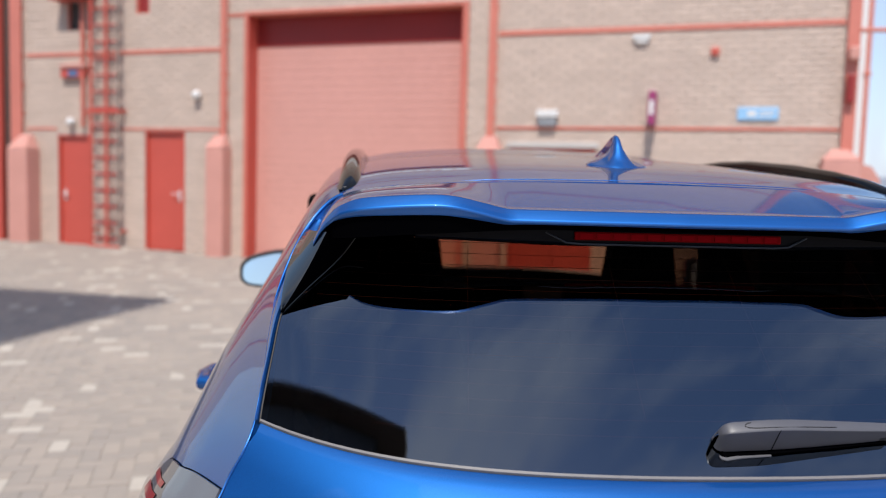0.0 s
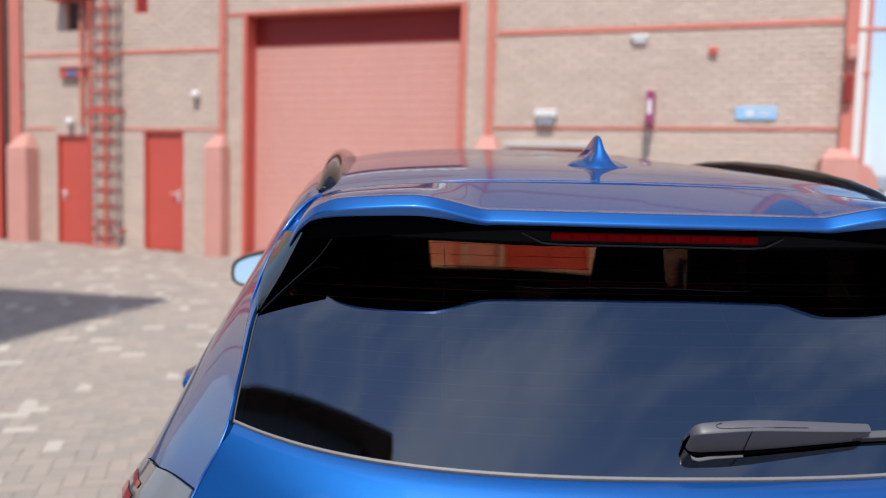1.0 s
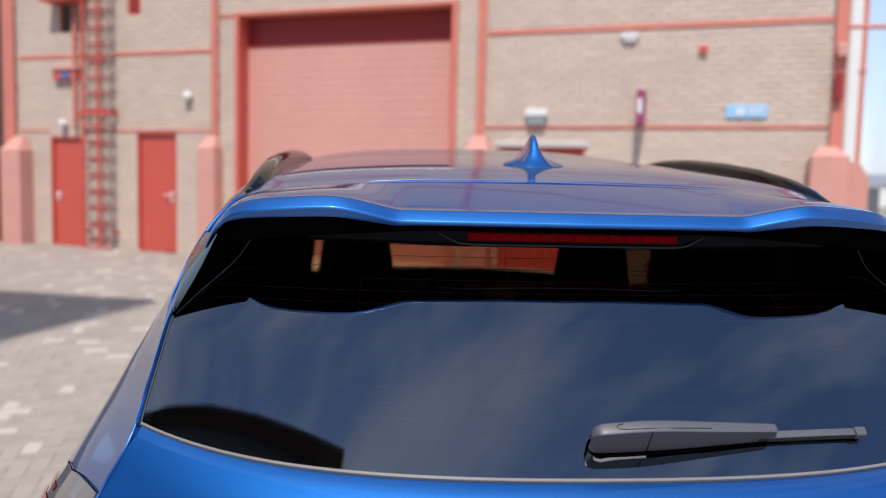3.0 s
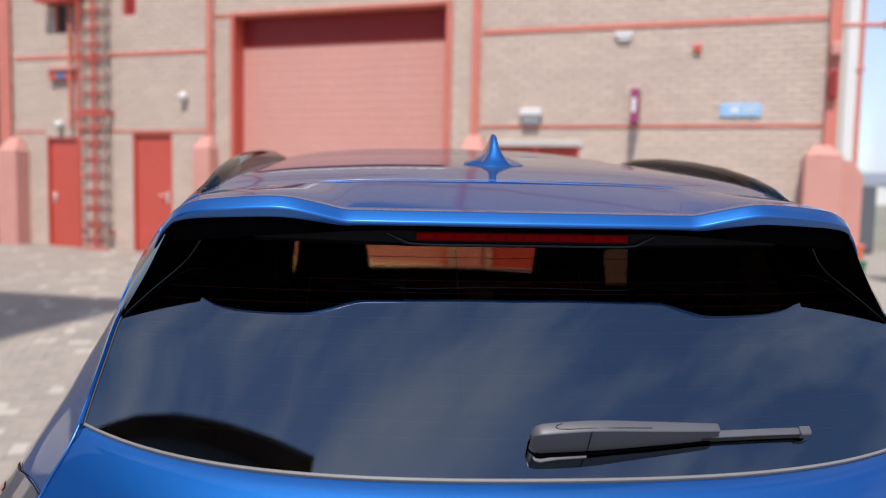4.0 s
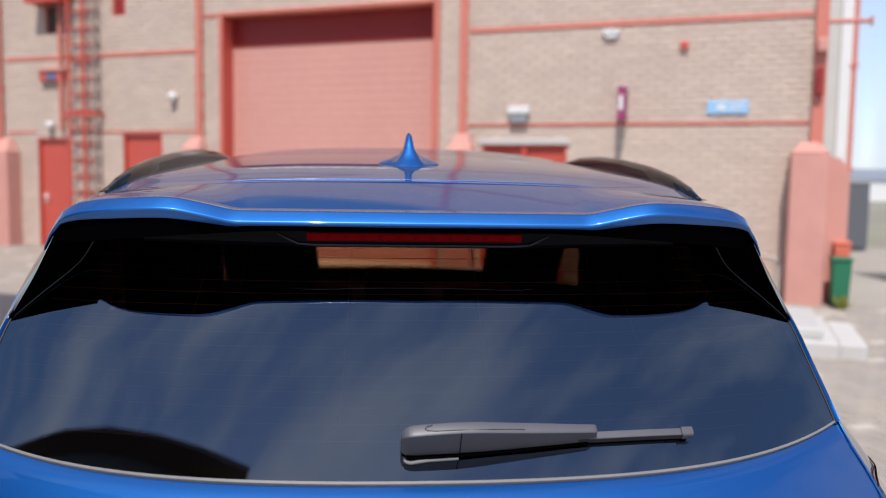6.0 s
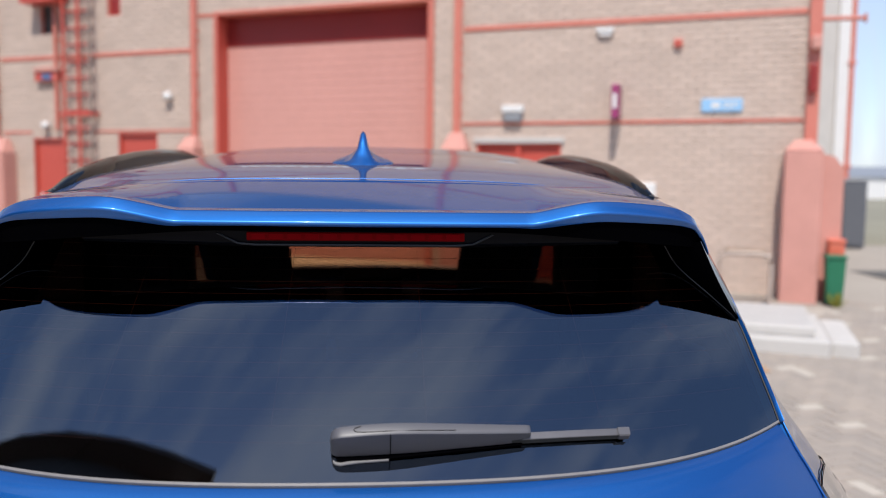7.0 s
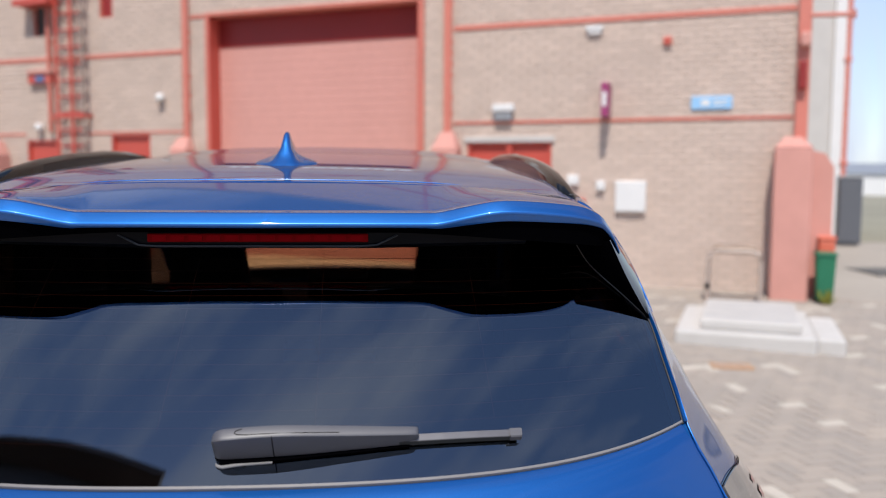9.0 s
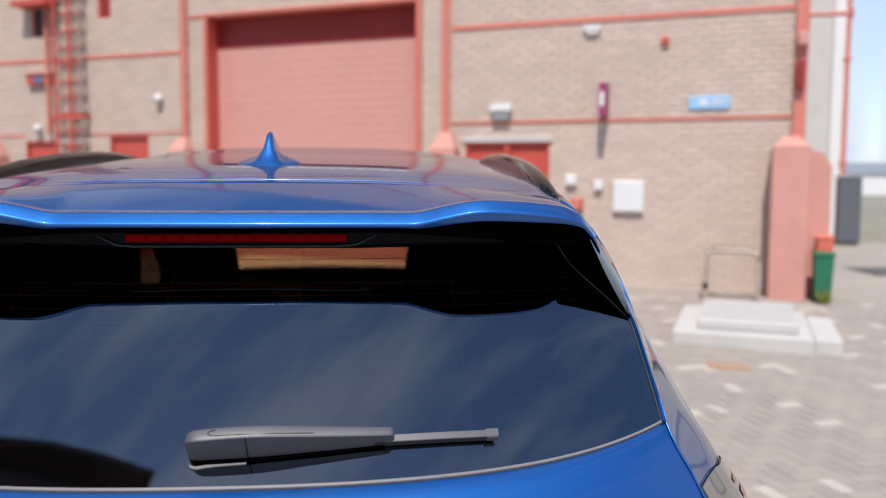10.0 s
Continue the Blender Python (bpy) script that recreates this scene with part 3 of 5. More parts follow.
boxes("grate_bar", M_TUBE, drain, [(-0.15, 0.15, k, k + 0.012, 0.0042, 0.008) for k in (-0.05, -0.01, 0.03)])
hoop = thing("hoop_barrier", WALL @ Matrix.Translation((5.0, -0.80, 0.23)), "grey bent-tube hoop barrier by the wall", "barrier")
for dy in (0.0, 0.16):
    bm = G()
    pts = [(-0.30, dy, 0), (-0.30, dy, 0.52), (-0.27, dy, 0.60), (-0.19, dy, 0.635), (0.17, dy, 0.635), (0.25, dy, 0.60), (0.28, dy, 0.52), (0.28, dy, 0)]
    tube(bm, pts, 0.025, 10)
    part("tube_frame", bm, M_TUBE, hoop, smooth=True)
for zc in (0.50, 0.635):
    for sx in (-0.30, 0.28):
        bm = G()
        tube(bm, [(sx, 0, zc - 0.02), (sx, 0.16, zc - 0.02)], 0.016, 8)
        part("cross_tube", bm, M_TUBE, hoop)
bm = G()
box(bm, -0.33, -0.27, -0.03, 0.03, 0.18, 0.26, bevel=0.01)
part("clamp", bm, M_BLACK, hoop)
bm = G()
box(bm, -0.25, 0.22, 0.0, 0.16, 0.655, 0.675, bevel=0.006)
part("top_board", bm, mat("worn_board", (0.30, 0.22, 0.16), 0.8, vary=0.2), hoop, "worn brown board")

bin_at = yard(5.97, 0.42)
wb = thing("wheeled_bin", pose(*bin_at, 0, 0, -20) @ Matrix.Diagonal((0.7, 0.8, 1, 1)), "green plastic waste bin by the building corner", "waste bin")
bm = G()
lo = [bm.verts.new(q) for q in ((-0.12, -0.12, 0.03), (0.12, -0.12, 0.03), (0.12, 0.12, 0.03), (-0.12, 0.12, 0.03))]
hi = [bm.verts.new(q) for q in ((-0.15, -0.15, 0.55), (0.15, -0.15, 0.55), (0.15, 0.15, 0.55), (-0.15, 0.15, 0.55))]
for k in range(4):
    bm.faces.new((lo[k], lo[(k + 1) % 4], hi[(k + 1) % 4], hi[k]))
bm.faces.new(lo[::-1])
bm.faces.new(hi)
bmesh.ops.bevel(bm, geom=bm.edges[:], offset=0.015, segments=2, affect="EDGES")
part("body", bm, M_GREEN, wb)
bm = G()
box(bm, -0.165, 0.165, -0.17, 0.165, 0.552, 0.59, bevel=0.012)
part("lid", bm, M_GREEN, wb)
for sx in (-0.10, 0.10):
    bm = G()
    spin(bm, [(0.02, -0.02), (0.045, -0.02), (0.045, 0.02), (0.02, 0.02)], 16, "x", (sx, 0.10, 0.045))
    part("wheel", bm, M_RUBBER, wb)
ob_at = yard(5.93, 0.12)
tub = thing("orange_box", pose(*ob_at, 0, 0, -24), "orange plastic grit box behind the green bin", "plastic box")
bm = G()
box(bm, -0.02, 0.16, -0.10, 0.12, 0.0, 0.70, bevel=0.02)
part("body", bm, M_ORANGE, tub)
bm = G()
box(bm, -0.03, 0.17, -0.11, 0.13, 0.701, 0.75, bevel=0.015)
part("lid", bm, M_ORANGE, tub)
weed = thing("weed_tuft", pose(*yard(6.0, 0.52)), "small yellow-green weed growing at the bin's foot", "weed")
bm = G()
random.seed(9)
for k in range(60):
    a, r, h = random.uniform(0, 6.28), random.uniform(0.02, 0.12), random.uniform(0.06, 0.18)
    p, q = Vector((0.04 * math.cos(a), 0.04 * math.sin(a), 0)), Vector((r * math.cos(a), r * math.sin(a), h))
    side = Vector((-math.sin(a), math.cos(a), 0)) * 0.008
    bm.faces.new([bm.verts.new(v) for v in (p - side, p + side, q + side * 0.7, q + Vector((0.01, 0, 0.02)), q - side * 0.7)])
part("leaves", bm, mat("weed_green", (0.20, 0.20, 0.03), 0.8, vary=0.3), weed)

cabinet = thing("grey_cabinet", pose(9.15, 13.8, ground_z(13.8), 0, 0, -20), "dark grey roadside cabinet beyond the building", "cabinet")
bm = G()
box(bm, -0.21, 0.21, -0.15, 0.15, 0.02, 1.30, bevel=0.02)
M_CAB = mat("dark_grey_paint", (0.10, 0.105, 0.12), 0.5, vary=0.1)
part("body", bm, M_CAB, cabinet)
bm = G()
box(bm, -0.18, 0.18, -0.165, -0.152, 0.08, 1.22, bevel=0.004)
part("door", bm, M_CAB, cabinet)
bm = G()
box(bm, -0.23, 0.23, -0.17, 0.17, 1.302, 1.34, bevel=0.01)
part("cap", bm, M_GREYMETAL, cabinet)

# far side of the yard: kerbed road, low buildings, wooded rise
road = G()
box(road, 7.2, 60, 9.6, 10.5, ground_z(10) - 0.10, ground_z(10) + 0.006)
tagged(mesh_object("road", road, mat("asphalt", (0.10, 0.095, 0.09), 0.9, vary=0.2, scale=2, fine=80, bump=0.3)), "narrow dark asphalt strip across the yard", "road", kind="structure")
verge = G()
grid(verge, [[(x, y, ground_z(y) + 0.004) for x in (7.4, 20, 60, 200)] for y in (14.5, 30, 80, 200)])
tagged(mesh_object("verge", verge, M_FIELD), "dry scrubby grass verge beyond the yard", "grass", kind="stuff")


def shed(x, y, w, d, h, wall_m, roof_m, label):
    t = thing("shed", pose(x, y, 0.2, 0, 0, -15), label, "shed", "far sheds")
    bm = G()
    box(bm, -w / 2, w / 2, -d / 2, d / 2, 0, h)
    wl_ = part("wall", bm, wall_m, t)
    bm = G()
    lo = [bm.verts.new(q) for q in ((-w / 2 - 0.2, -d / 2 - 0.2, h), (w / 2 + 0.2, -d / 2 - 0.2, h), (w / 2 + 0.2, d / 2 + 0.2, h), (-w / 2 - 0.2, d / 2 + 0.2, h))]
    r0, r1 = bm.verts.new((-w / 2 - 0.2, 0, h + d * 0.12)), bm.verts.new((w / 2 + 0.2, 0, h + d * 0.12))
    for f in ((lo[0], lo[1], r1, r0), (lo[2], lo[3], r0, r1), (lo[1], lo[2], r1), (lo[3], lo[0], r0), (lo[3], lo[2], lo[1], lo[0])):
        bm.faces.new(f)
    part("roof", bm, roof_m, t)
    boxes("door", M_GREYMETAL, t, [(-0.9, 0.9, -d / 2 - 0.03, -d / 2 + 0.02, 0.02, h * 0.8)])


shed(46, 66, 16, 8, 2.0, M_WHITE, M_GREYMETAL, "long low white shed with a grey roof far off")
shed(38, 52, 3.5, 3, 1.1, M_ORANGE, M_GREYMETAL, "small orange-red hut far off")
shed(75, 80, 22, 10, 2.3, M_CONC, M_GREYMETAL, "long pale shed with a grey roof far off")
rise = G()
random.seed(21)
for k in range(60):
    a = k / 59
    x0 = 40 + 260 * a
    for j in range(5):
        x, y, r = x0 + random.uniform(-5, 5), 210 - 60 * a + random.uniform(-12, 12), random.uniform(2.0, 4.0)
        bmesh.ops.create_icosphere(rise, subdivisions=2, radius=r, matrix=Matrix.Translation((x, y, random.uniform(-0.5, 0.8))) @ Matrix.Diagonal((1.5, 1.2, 0.7, 1)))
for v in rise.verts:
    v.co += noise.noise_vector(v.co * 0.6) * 0.9
tagged(mesh_object("hedge", rise, M_FIELD), "far line of grey-green scrub on the horizon", "hedge", kind="stuff")

# ---- the car ----
car = thing("car", Matrix.Identity(4), "metallic blue family car with black roof rails and dark rear glass", "car")


def lerp_list(pts, u):
    """A smooth value along (u, value...) rows."""
    for i in range(len(pts) - 1):
        if u <= pts[i + 1][0] or i == len(pts) - 2:
            a, b = pts[i], pts[i + 1]
            p, q = pts[max(i - 1, 0)], pts[min(i + 2, len(pts) - 1)]
            h = b[0] - a[0]
            t = min(1, max(0, (u - a[0]) / h))
            out = []
            for k in range(1, len(a)):
                m0 = (b[k] - p[k]) / (b[0] - p[0]) * h if b[0] != p[0] else 0
                m1 = (q[k] - a[k]) / (q[0] - a[0]) * h if q[0] != a[0] else 0
                out.append((2 * t**3 - 3 * t**2 + 1) * a[k] + (t**3 - 2 * t**2 + t) * m0 + (-2 * t**3 + 3 * t**2) * b[k] + (t**3 - t**2) * m1)
            return out


# long lines of the body from tail to nose: (station, x, y, z)
LINES = [
    [(0, 0.00, 0.030, 1.681), (1, 0.00, 0.27, 1.7195), (2, 0.00, 0.95, 1.762), (3, 0.00, 1.62, 1.745), (4, 0.00, 2.55, 1.20), (5, 0.00, 3.25, 1.12), (6, 0.00, 3.86, 0.93)],
    [(0, 0.30, 0.034, 1.675), (1, 0.30, 0.27, 1.7135), (2, 0.30, 0.95, 1.755), (3, 0.29, 1.61, 1.738), (4, 0.34, 2.53, 1.195), (5, 0.36, 3.24, 1.11), (6, 0.38, 3.84, 0.92)],
    [(0, 0.545, 0.05, 1.655), (1, 0.55, 0.27, 1.689), (2, 0.55, 0.95, 1.728), (3, 0.52, 1.58, 1.712), (4, 0.62, 2.45, 1.185), (5, 0.62, 3.20, 1.09), (6, 0.64, 3.76, 0.90)],
    [(0, 0.640, 0.05, 1.602), (1, 0.655, 0.27, 1.632), (2, 0.662, 0.95, 1.680), (3, 0.63, 1.52, 1.660), (4, 0.735, 2.38, 1.175), (5, 0.74, 3.15, 1.07), (6, 0.74, 3.66, 0.88)],
    [(0, 0.702, -0.055, 1.46), (1, 0.747, 0.30, 1.46), (2, 0.769, 0.95, 1.46), (3, 0.73, 1.62, 1.47), (4, 0.785, 2.36, 1.15), (5, 0.79, 3.12, 1.04), (6, 0.79, 3.62, 0.86)],
    [(0, 0.711, -0.245, 1.292), (1, 0.835, 0.22, 1.275), (2, 0.852, 0.95, 1.255), (3, 0.855, 1.70, 1.22), (4, 0.84, 2.36, 1.12), (5, 0.83, 3.08, 1.00), (6, 0.82, 3.58, 0.84)],
    [(0, 0.748, -0.295, 1.205), (1, 0.886, 0.08, 1.15), (2, 0.927, 0.95, 1.13), (3, 0.92, 1.70, 1.11), (4, 0.90, 2.36, 1.06), (5, 0.89, 3.05, 0.95), (6, 0.86, 3.55, 0.80)],
    [(0, 0.785, -0.345, 1.10), (1, 0.953, 0.08, 1.03), (2, 0.968, 0.95, 0.98), (3, 0.955, 1.70, 0.97), (4, 0.95, 2.36, 0.96), (5, 0.945, 3.02, 0.88), (6, 0.88, 3.55, 0.74)],
    [(0, 0.84, -0.40, 0.80), (1, 0.955, 0.10, 0.80), (2, 0.92, 0.95, 0.76), (3, 0.915, 1.70, 0.76), (4, 0.94, 2.36, 0.78), (5, 0.95, 3.02, 0.74), (6, 0.86, 3.60, 0.62)],
    [(0, 0.82, -0.42, 0.50), (1, 0.93, 0.10, 0.48), (2, 0.90, 0.95, 0.42), (3, 0.90, 1.70, 0.42), (4, 0.92, 2.36, 0.46), (5, 0.93, 3.02, 0.48), (6, 0.82, 3.62, 0.45)],
    [(0, 0.72, -0.36, 0.32), (1, 0.84, 0.10, 0.30), (2, 0.84, 0.95, 0.28), (3, 0.84, 1.70, 0.28), (4, 0.84, 2.36, 0.30), (5, 0.84, 3.02, 0.32), (6, 0.74, 3.56, 0.30)],
]
ACROSS = [[(i, *lerp_list(c, u)) for i, c in enumerate(LINES)] for u in [k / 6 for k in range(37)]]


def body_point(k, v, side=1):
    """The skin at station step k (six to a station) and line v."""
    x, y, z = lerp_list(ACROSS[k], v)
    if 0 < k < 9 and v > 3.3:
        # the quarter swells out between the tailgate gap and the rear door
        x += 0.104 * (k / 9) * (1 - k / 9) * min(1, (v - 3.3) / 1.5) * min(1, (9.2 - v) / 2)
    return Vector((x * side, y, z))


def edge_at(z):
    """The rear edge of the body skin at a height."""
    lo, hi = 2.6, 8.9
    for _ in range(26):
        m = (lo + hi) / 2
        lo, hi = (m, hi) if body_point(0, m).z > z else (lo, m)
    return body_point(0, (lo + hi) / 2)


def skin(k0, k1, v0, v1, sub=4, both=False, lift=0.0):
    bm = G()
    n = max(1, round((v1 - v0) * sub))
    vs = [v0 + (v1 - v0) * i / n for i in range(n + 1)]
    for side in ((1, -1) if both else (1,)):
        rows = [[body_point(k, v, side) for v in vs] for k in range(k0, k1 + 1)]
        grid(bm, rows, flip=side < 0)
    if both and v0 == 0:
        bmesh.ops.remove_doubles(bm, verts=bm.verts[:], dist=0.0004)
    return bm


def skin_side(k0, k1, v0, v1, side, sub=4):
    bm = G()
    n = max(1, round((v1 - v0) * sub))
    grid(bm, [[body_point(k, v0 + (v1 - v0) * i / n, side) for i in range(n + 1)] for k in range(k0, k1 + 1)], flip=side < 0)
    return bm


roof = part("roof", skin(0, 18, 0, 2, 8, True), M_BLUE, car, smooth=True, thick=0.02)
part("windscreen", skin(19, 23, 0, 2.6, 6, True), M_CLEAR, car, smooth=True).visible_shadow = False
part("bonnet", skin(24, 36, 0, 3, 5, True), M_BLUE, car, smooth=True, thick=0.012)
for side in (1, -1):
    part("roof_side", skin_side(0, 18, 2, 3.15, side, 10), M_BLUE, car, smooth=True, thick=0.02)
    part("quarter_panel", skin_side(0, 7, 3.15, 9, side, 8), M_BLUE, car, smooth=True, thick=0.02)
    part("side_window", skin_side(7, 15, 3.15, 5, side, 5), M_SIDE, car, "dark privacy side glass", smooth=True)
    part("side_window", skin_side(16, 24, 3.65, 5, side, 5), M_DOORGLASS, car, smooth=True)
    part("window_frame", skin_side(16, 18, 3.15, 3.65, side, 5), M_GLOSS, car, smooth=True, thick=0.01)
    part("door_pillar", skin_side(15, 16, 3.15, 5, side, 5), M_GLOSS, car, smooth=True, thick=0.02)
    part("front_pillar", skin_side(18, 24, 2.6, 3.65, side, 5), M_BLUE, car, smooth=True, thick=0.004)
    part("side_panel", skin_side(7, 36, 5, 9, side, 8), M_BLUE, car, smooth=True, thick=0.02)
    part("sill_cladding", skin_side(0, 36, 9, 10, side, 6), M_BLACK, car, smooth=True, thick=0.02)
part("windscreen_header", skin(18, 19, 0, 2.6, 6, True), M_GLOSS, car, smooth=True, thick=0.01)
part("cowl", skin(23, 24, 0, 2.6, 6, True), M_BLACK, car, smooth=True, thick=0.01)

# rear glass
GB, GT = 1.262, 1.592


def glass_half(z):
    return lerp_list([(1.20, 0.700), (1.292, 0.702), (1.381, 0.694), (1.44, 0.686), (1.52, 0.655), (1.62, 0.60)], z)[0]


def glass_point(u, z, off=0.0):
    """u from -1 to 1 across; off lifts along the outward normal."""
    x = glass_half(z) * u
    bow = 0.140 - 0.22 * (z - 1.292)
    y = -0.425 + (z - GB) / math.tan(radians(40)) + bow * abs(u) ** 2.3
    return Vector((x, y - 0.643 * off, z + 0.766 * off))


def glass_low(u):
    return GB + 0.030 * abs(u) ** 5


bm = G()
grid(bm, [[glass_point(u, glass_low(u) + (GT - glass_low(u)) * v / 24) for u in [i / 30 - 1 for i in range(61)]] for v in range(25)])
rear_glass = part("rear_window", bm, M_TINT, car, "dark privacy rear window with thin heater lines", smooth=True)
for k in range(15):
    z = 1.305 + 0.0185 * k
    bm = G()
    w = 0.93 if k > 1 else 0.75
    grid(bm, [[glass_point(w * (i / 24 - 1), z + d, -0.002) for i in range(49)] for d in (-0.0004, 0.0004)])
    part("heater_line", bm, M_WIRE, rear_glass, "thin copper-brown line")
for x0 in (-0.36, -0.11, 0.105, 0.36):
    bm = G()
    grid(bm, [[glass_point((x0 * (1 + 0.25 * (1.57 - z))) / glass_half(z) + d, z, -0.002) for d in (-0.0007, 0.0007)] for z in [1.32 + 0.012 * i for i in range(21)]])
    part("heater_line", bm, M_WIRE, rear_glass)
bm = G()
us = [i / 30 - 1 for i in range(61)]
grid(bm, [[glass_point(u, glass_low(u) - dz, off) for u in us] for dz, off in ((-0.0005, 0.0015), (0.0022, 0.0015), (0.0034, -0.006))])
part("glass_seal", bm, M_SEAL, rear_glass, "pale grey rubber seal", smooth=True)
for side in (1, -1):
    bm = G()
    zs = [1.288 + 0.0105 * i for i in range(16)]
    grid(bm, [[glass_point(side, z, off) + Vector((side * dx, 0.0, 0)) for dx, off in ((-0.001, 0.001), (0.0015, 0.001), (0.0035, -0.02))] for z in zs], flip=side < 0)
    part("side_seal", bm, M_RUBBER, rear_glass, "thin black rubber seal", smooth=True)

# tailgate below the glass
bm = G()
rows = []
gate_edge = [body_point(0, 4.9 + 0.02 * i, 1) for i in range(190)]
for dz, dy, f in ((0.012, 0.004, 1.0), (0.0050, -0.003, 1.0), (0.0095, -0.013, 1.0), (0.018, -0.027, 1.0), (0.030, -0.042, 1.0), (0.045, -0.062, 1.0), (0.06, -0.078, 1.0), (0.08, -0.095, 1.0), (0.10, -0.108, 1.01), (0.17, -0.130, 1.02), (0.30, -0.140, 1.03), (0.44, -0.125, 1.03), (0.52, -0.08, 1.0)):
    end = glass_point(1, glass_low(1)) + Vector((0, dy * 0.65, -dz))
    e = edge_at(end.z)
    to = Vector((max(0, e.x - 0.0035 - end.x), e.y - 0.001 - end.y, 0)) * min(1, max(0, (dz - 0.007) / 0.022))
    rows.append([glass_point(u, glass_low(u)) + Vector((0, dy * (1 - 0.35 * abs(u) ** 3), -dz)) + Vector((to.x * u, to.y, 0)) * abs(u) ** 3.5 for u in us])
grid(bm, rows)
tail = part("tailgate", bm, M_BLUE, car, smooth=True, thick=0.002)
bm = G()
lowrow = rows[-1]
grid(bm, [[p + Vector((0.08 * us[i], dy, dz)) for i, p in enumerate(lowrow)] for dy, dz in ((0.0, -0.004), (-0.10, -0.03), (-0.14, -0.12), (-0.12, -0.30), (0.0, -0.42))])
part("rear_bumper", bm, M_BLACK, car, smooth=True, thick=0.02)
for side in (1, -1):
    # strip of body between glass edge and rear pillar
    bm = G()
    strip = []
    for i in range(16):
        z = 1.592 - 0.0200 * i
        e = edge_at(z)
        g = glass_point(1.0, z)
        a, b, c = g + Vector((0.003, 0.000, -0.002)), g.lerp(e, 0.5) + Vector((0.004, -0.006, 0.002)), Vector((e.x + 0.0005, e.y + 0.006, z))
        strip.append([Vector((q.x * side, q.y, q.z)) for q in (a, a + Vector((0.004, -0.004, 0.003)), b, c)])
    grid(bm, strip, flip=side > 0)
    part("gate_edge", bm, M_BLUE, car, smooth=True)
    # rounded body edge from the roof rail down to the glass corner
    rim = [q for q in [body_point(0, 2.35 + 0.05 * i, 1) for i in range(36)]]
    part("body_edge", tube(G(), [((q.x + 0.001) * side, q.y - 0.002, q.z) for q in rim], [0.0038] * 24 + [0.0038 - 0.0003 * i for i in range(12)], 10), M_BLUE, car, smooth=True)
    # rolled edge of the body along the tailgate gap
    seam = [q for q in gate_edge if 1.10 < q.z < 1.292][::3]
    part("shut_edge", tube(G(), [((q.x - 0.001) * side, q.y - 0.0015, q.z) for q in seam], 0.0019, 8), M_BLUE, car, smooth=True)
    # tail lamp, its top edge dropping to the front
    bm = G()
    LAMP_TOP = [(0, 6.08), (1, 6.04), (2, 6.0), (3, 6.0), (4, 5.99), (4.5, 6.03), (5, 6.18), (5.5, 6.40), (6, 6.68)]
    ks = [0.25 * i for i in range(25)]

    def lamp_point(k, v, off):
        i = min(int(k), 5)
        p = body_point(i, v).lerp(body_point(i + 1, v), k - i) + Vector((off, -0.75 * off, 0.5 * off))
        return Vector((p.x * side, p.y, p.z))

    tops = [lerp_list(LAMP_TOP, k)[0] for k in ks]
    grid(bm, [[lamp_point(k, t + (7.4 - t) * i / 10, 0.004) for i in range(11)] for k, t in zip(ks, tops)], flip=side < 0)
    lamp = part("tail_lamp", bm, M_LENS, car, "smoked tail lamp", smooth=True, thick=0.012)
    part("lamp_gap", tube(G(), [lamp_point(k, t - 0.012, 0.0022) for k, t in zip(ks, tops)], 0.0009, 6), M_SATIN, lamp, "dark shut gap", smooth=True)
    # two narrow glossy red strips laid over the lens
    for v0, v1 in ((6.20, 6.30), (6.42, 6.58)):
        bm = G()
        grid(bm, [[lamp_point(k, v0 + 0.05 * (5 - k) + (v1 - v0) * i / 2, 0.0052) for i in range(3)] for k in (3.4, 3.9, 4.4, 4.9)], flip=side < 0)
        part("lens_strip", bm, mat("gloss_red", (0.24, 0.008, 0.007), 0.08), lamp, "narrow red strip", smooth=True)

# spoiler over the rear glass
LIP = [(0.0, -0.167, 1.6115, 0.047, 1.6835), (0.20, -0.163, 1.6115, 0.048, 1.6815), (0.285, -0.159, 1.6115, 0.049, 1.6790), (0.305, -0.159, 1.612, 0.050, 1.6780), (0.35, -0.166, 1.622, 0.052, 1.6750),
       (0.395, -0.171, 1.631, 0.054, 1.6715), (0.43, -0.169, 1.633, 0.056, 1.6695), (0.50, -0.157, 1.629, 0.060, 1.6625), (0.56, -0.141, 1.622, 0.064, 1.653), (0.595, -0.124, 1.612, 0.066, 1.641),
       (0.610, -0.108, 1.600, 0.066, 1.630), (0.624, -0.099, 1.583, 0.066, 1.613), (0.636, -0.092, 1.560, 0.066, 1.592)]


def lip_depth(a):
    return lerp_list([(0.0, 0.0015), (0.28, 0.0015), (0.34, 0.006), (0.40, 0.010), (0.50, 0.009), (0.58, 0.005), (0.636, 0.001)], a)[0]


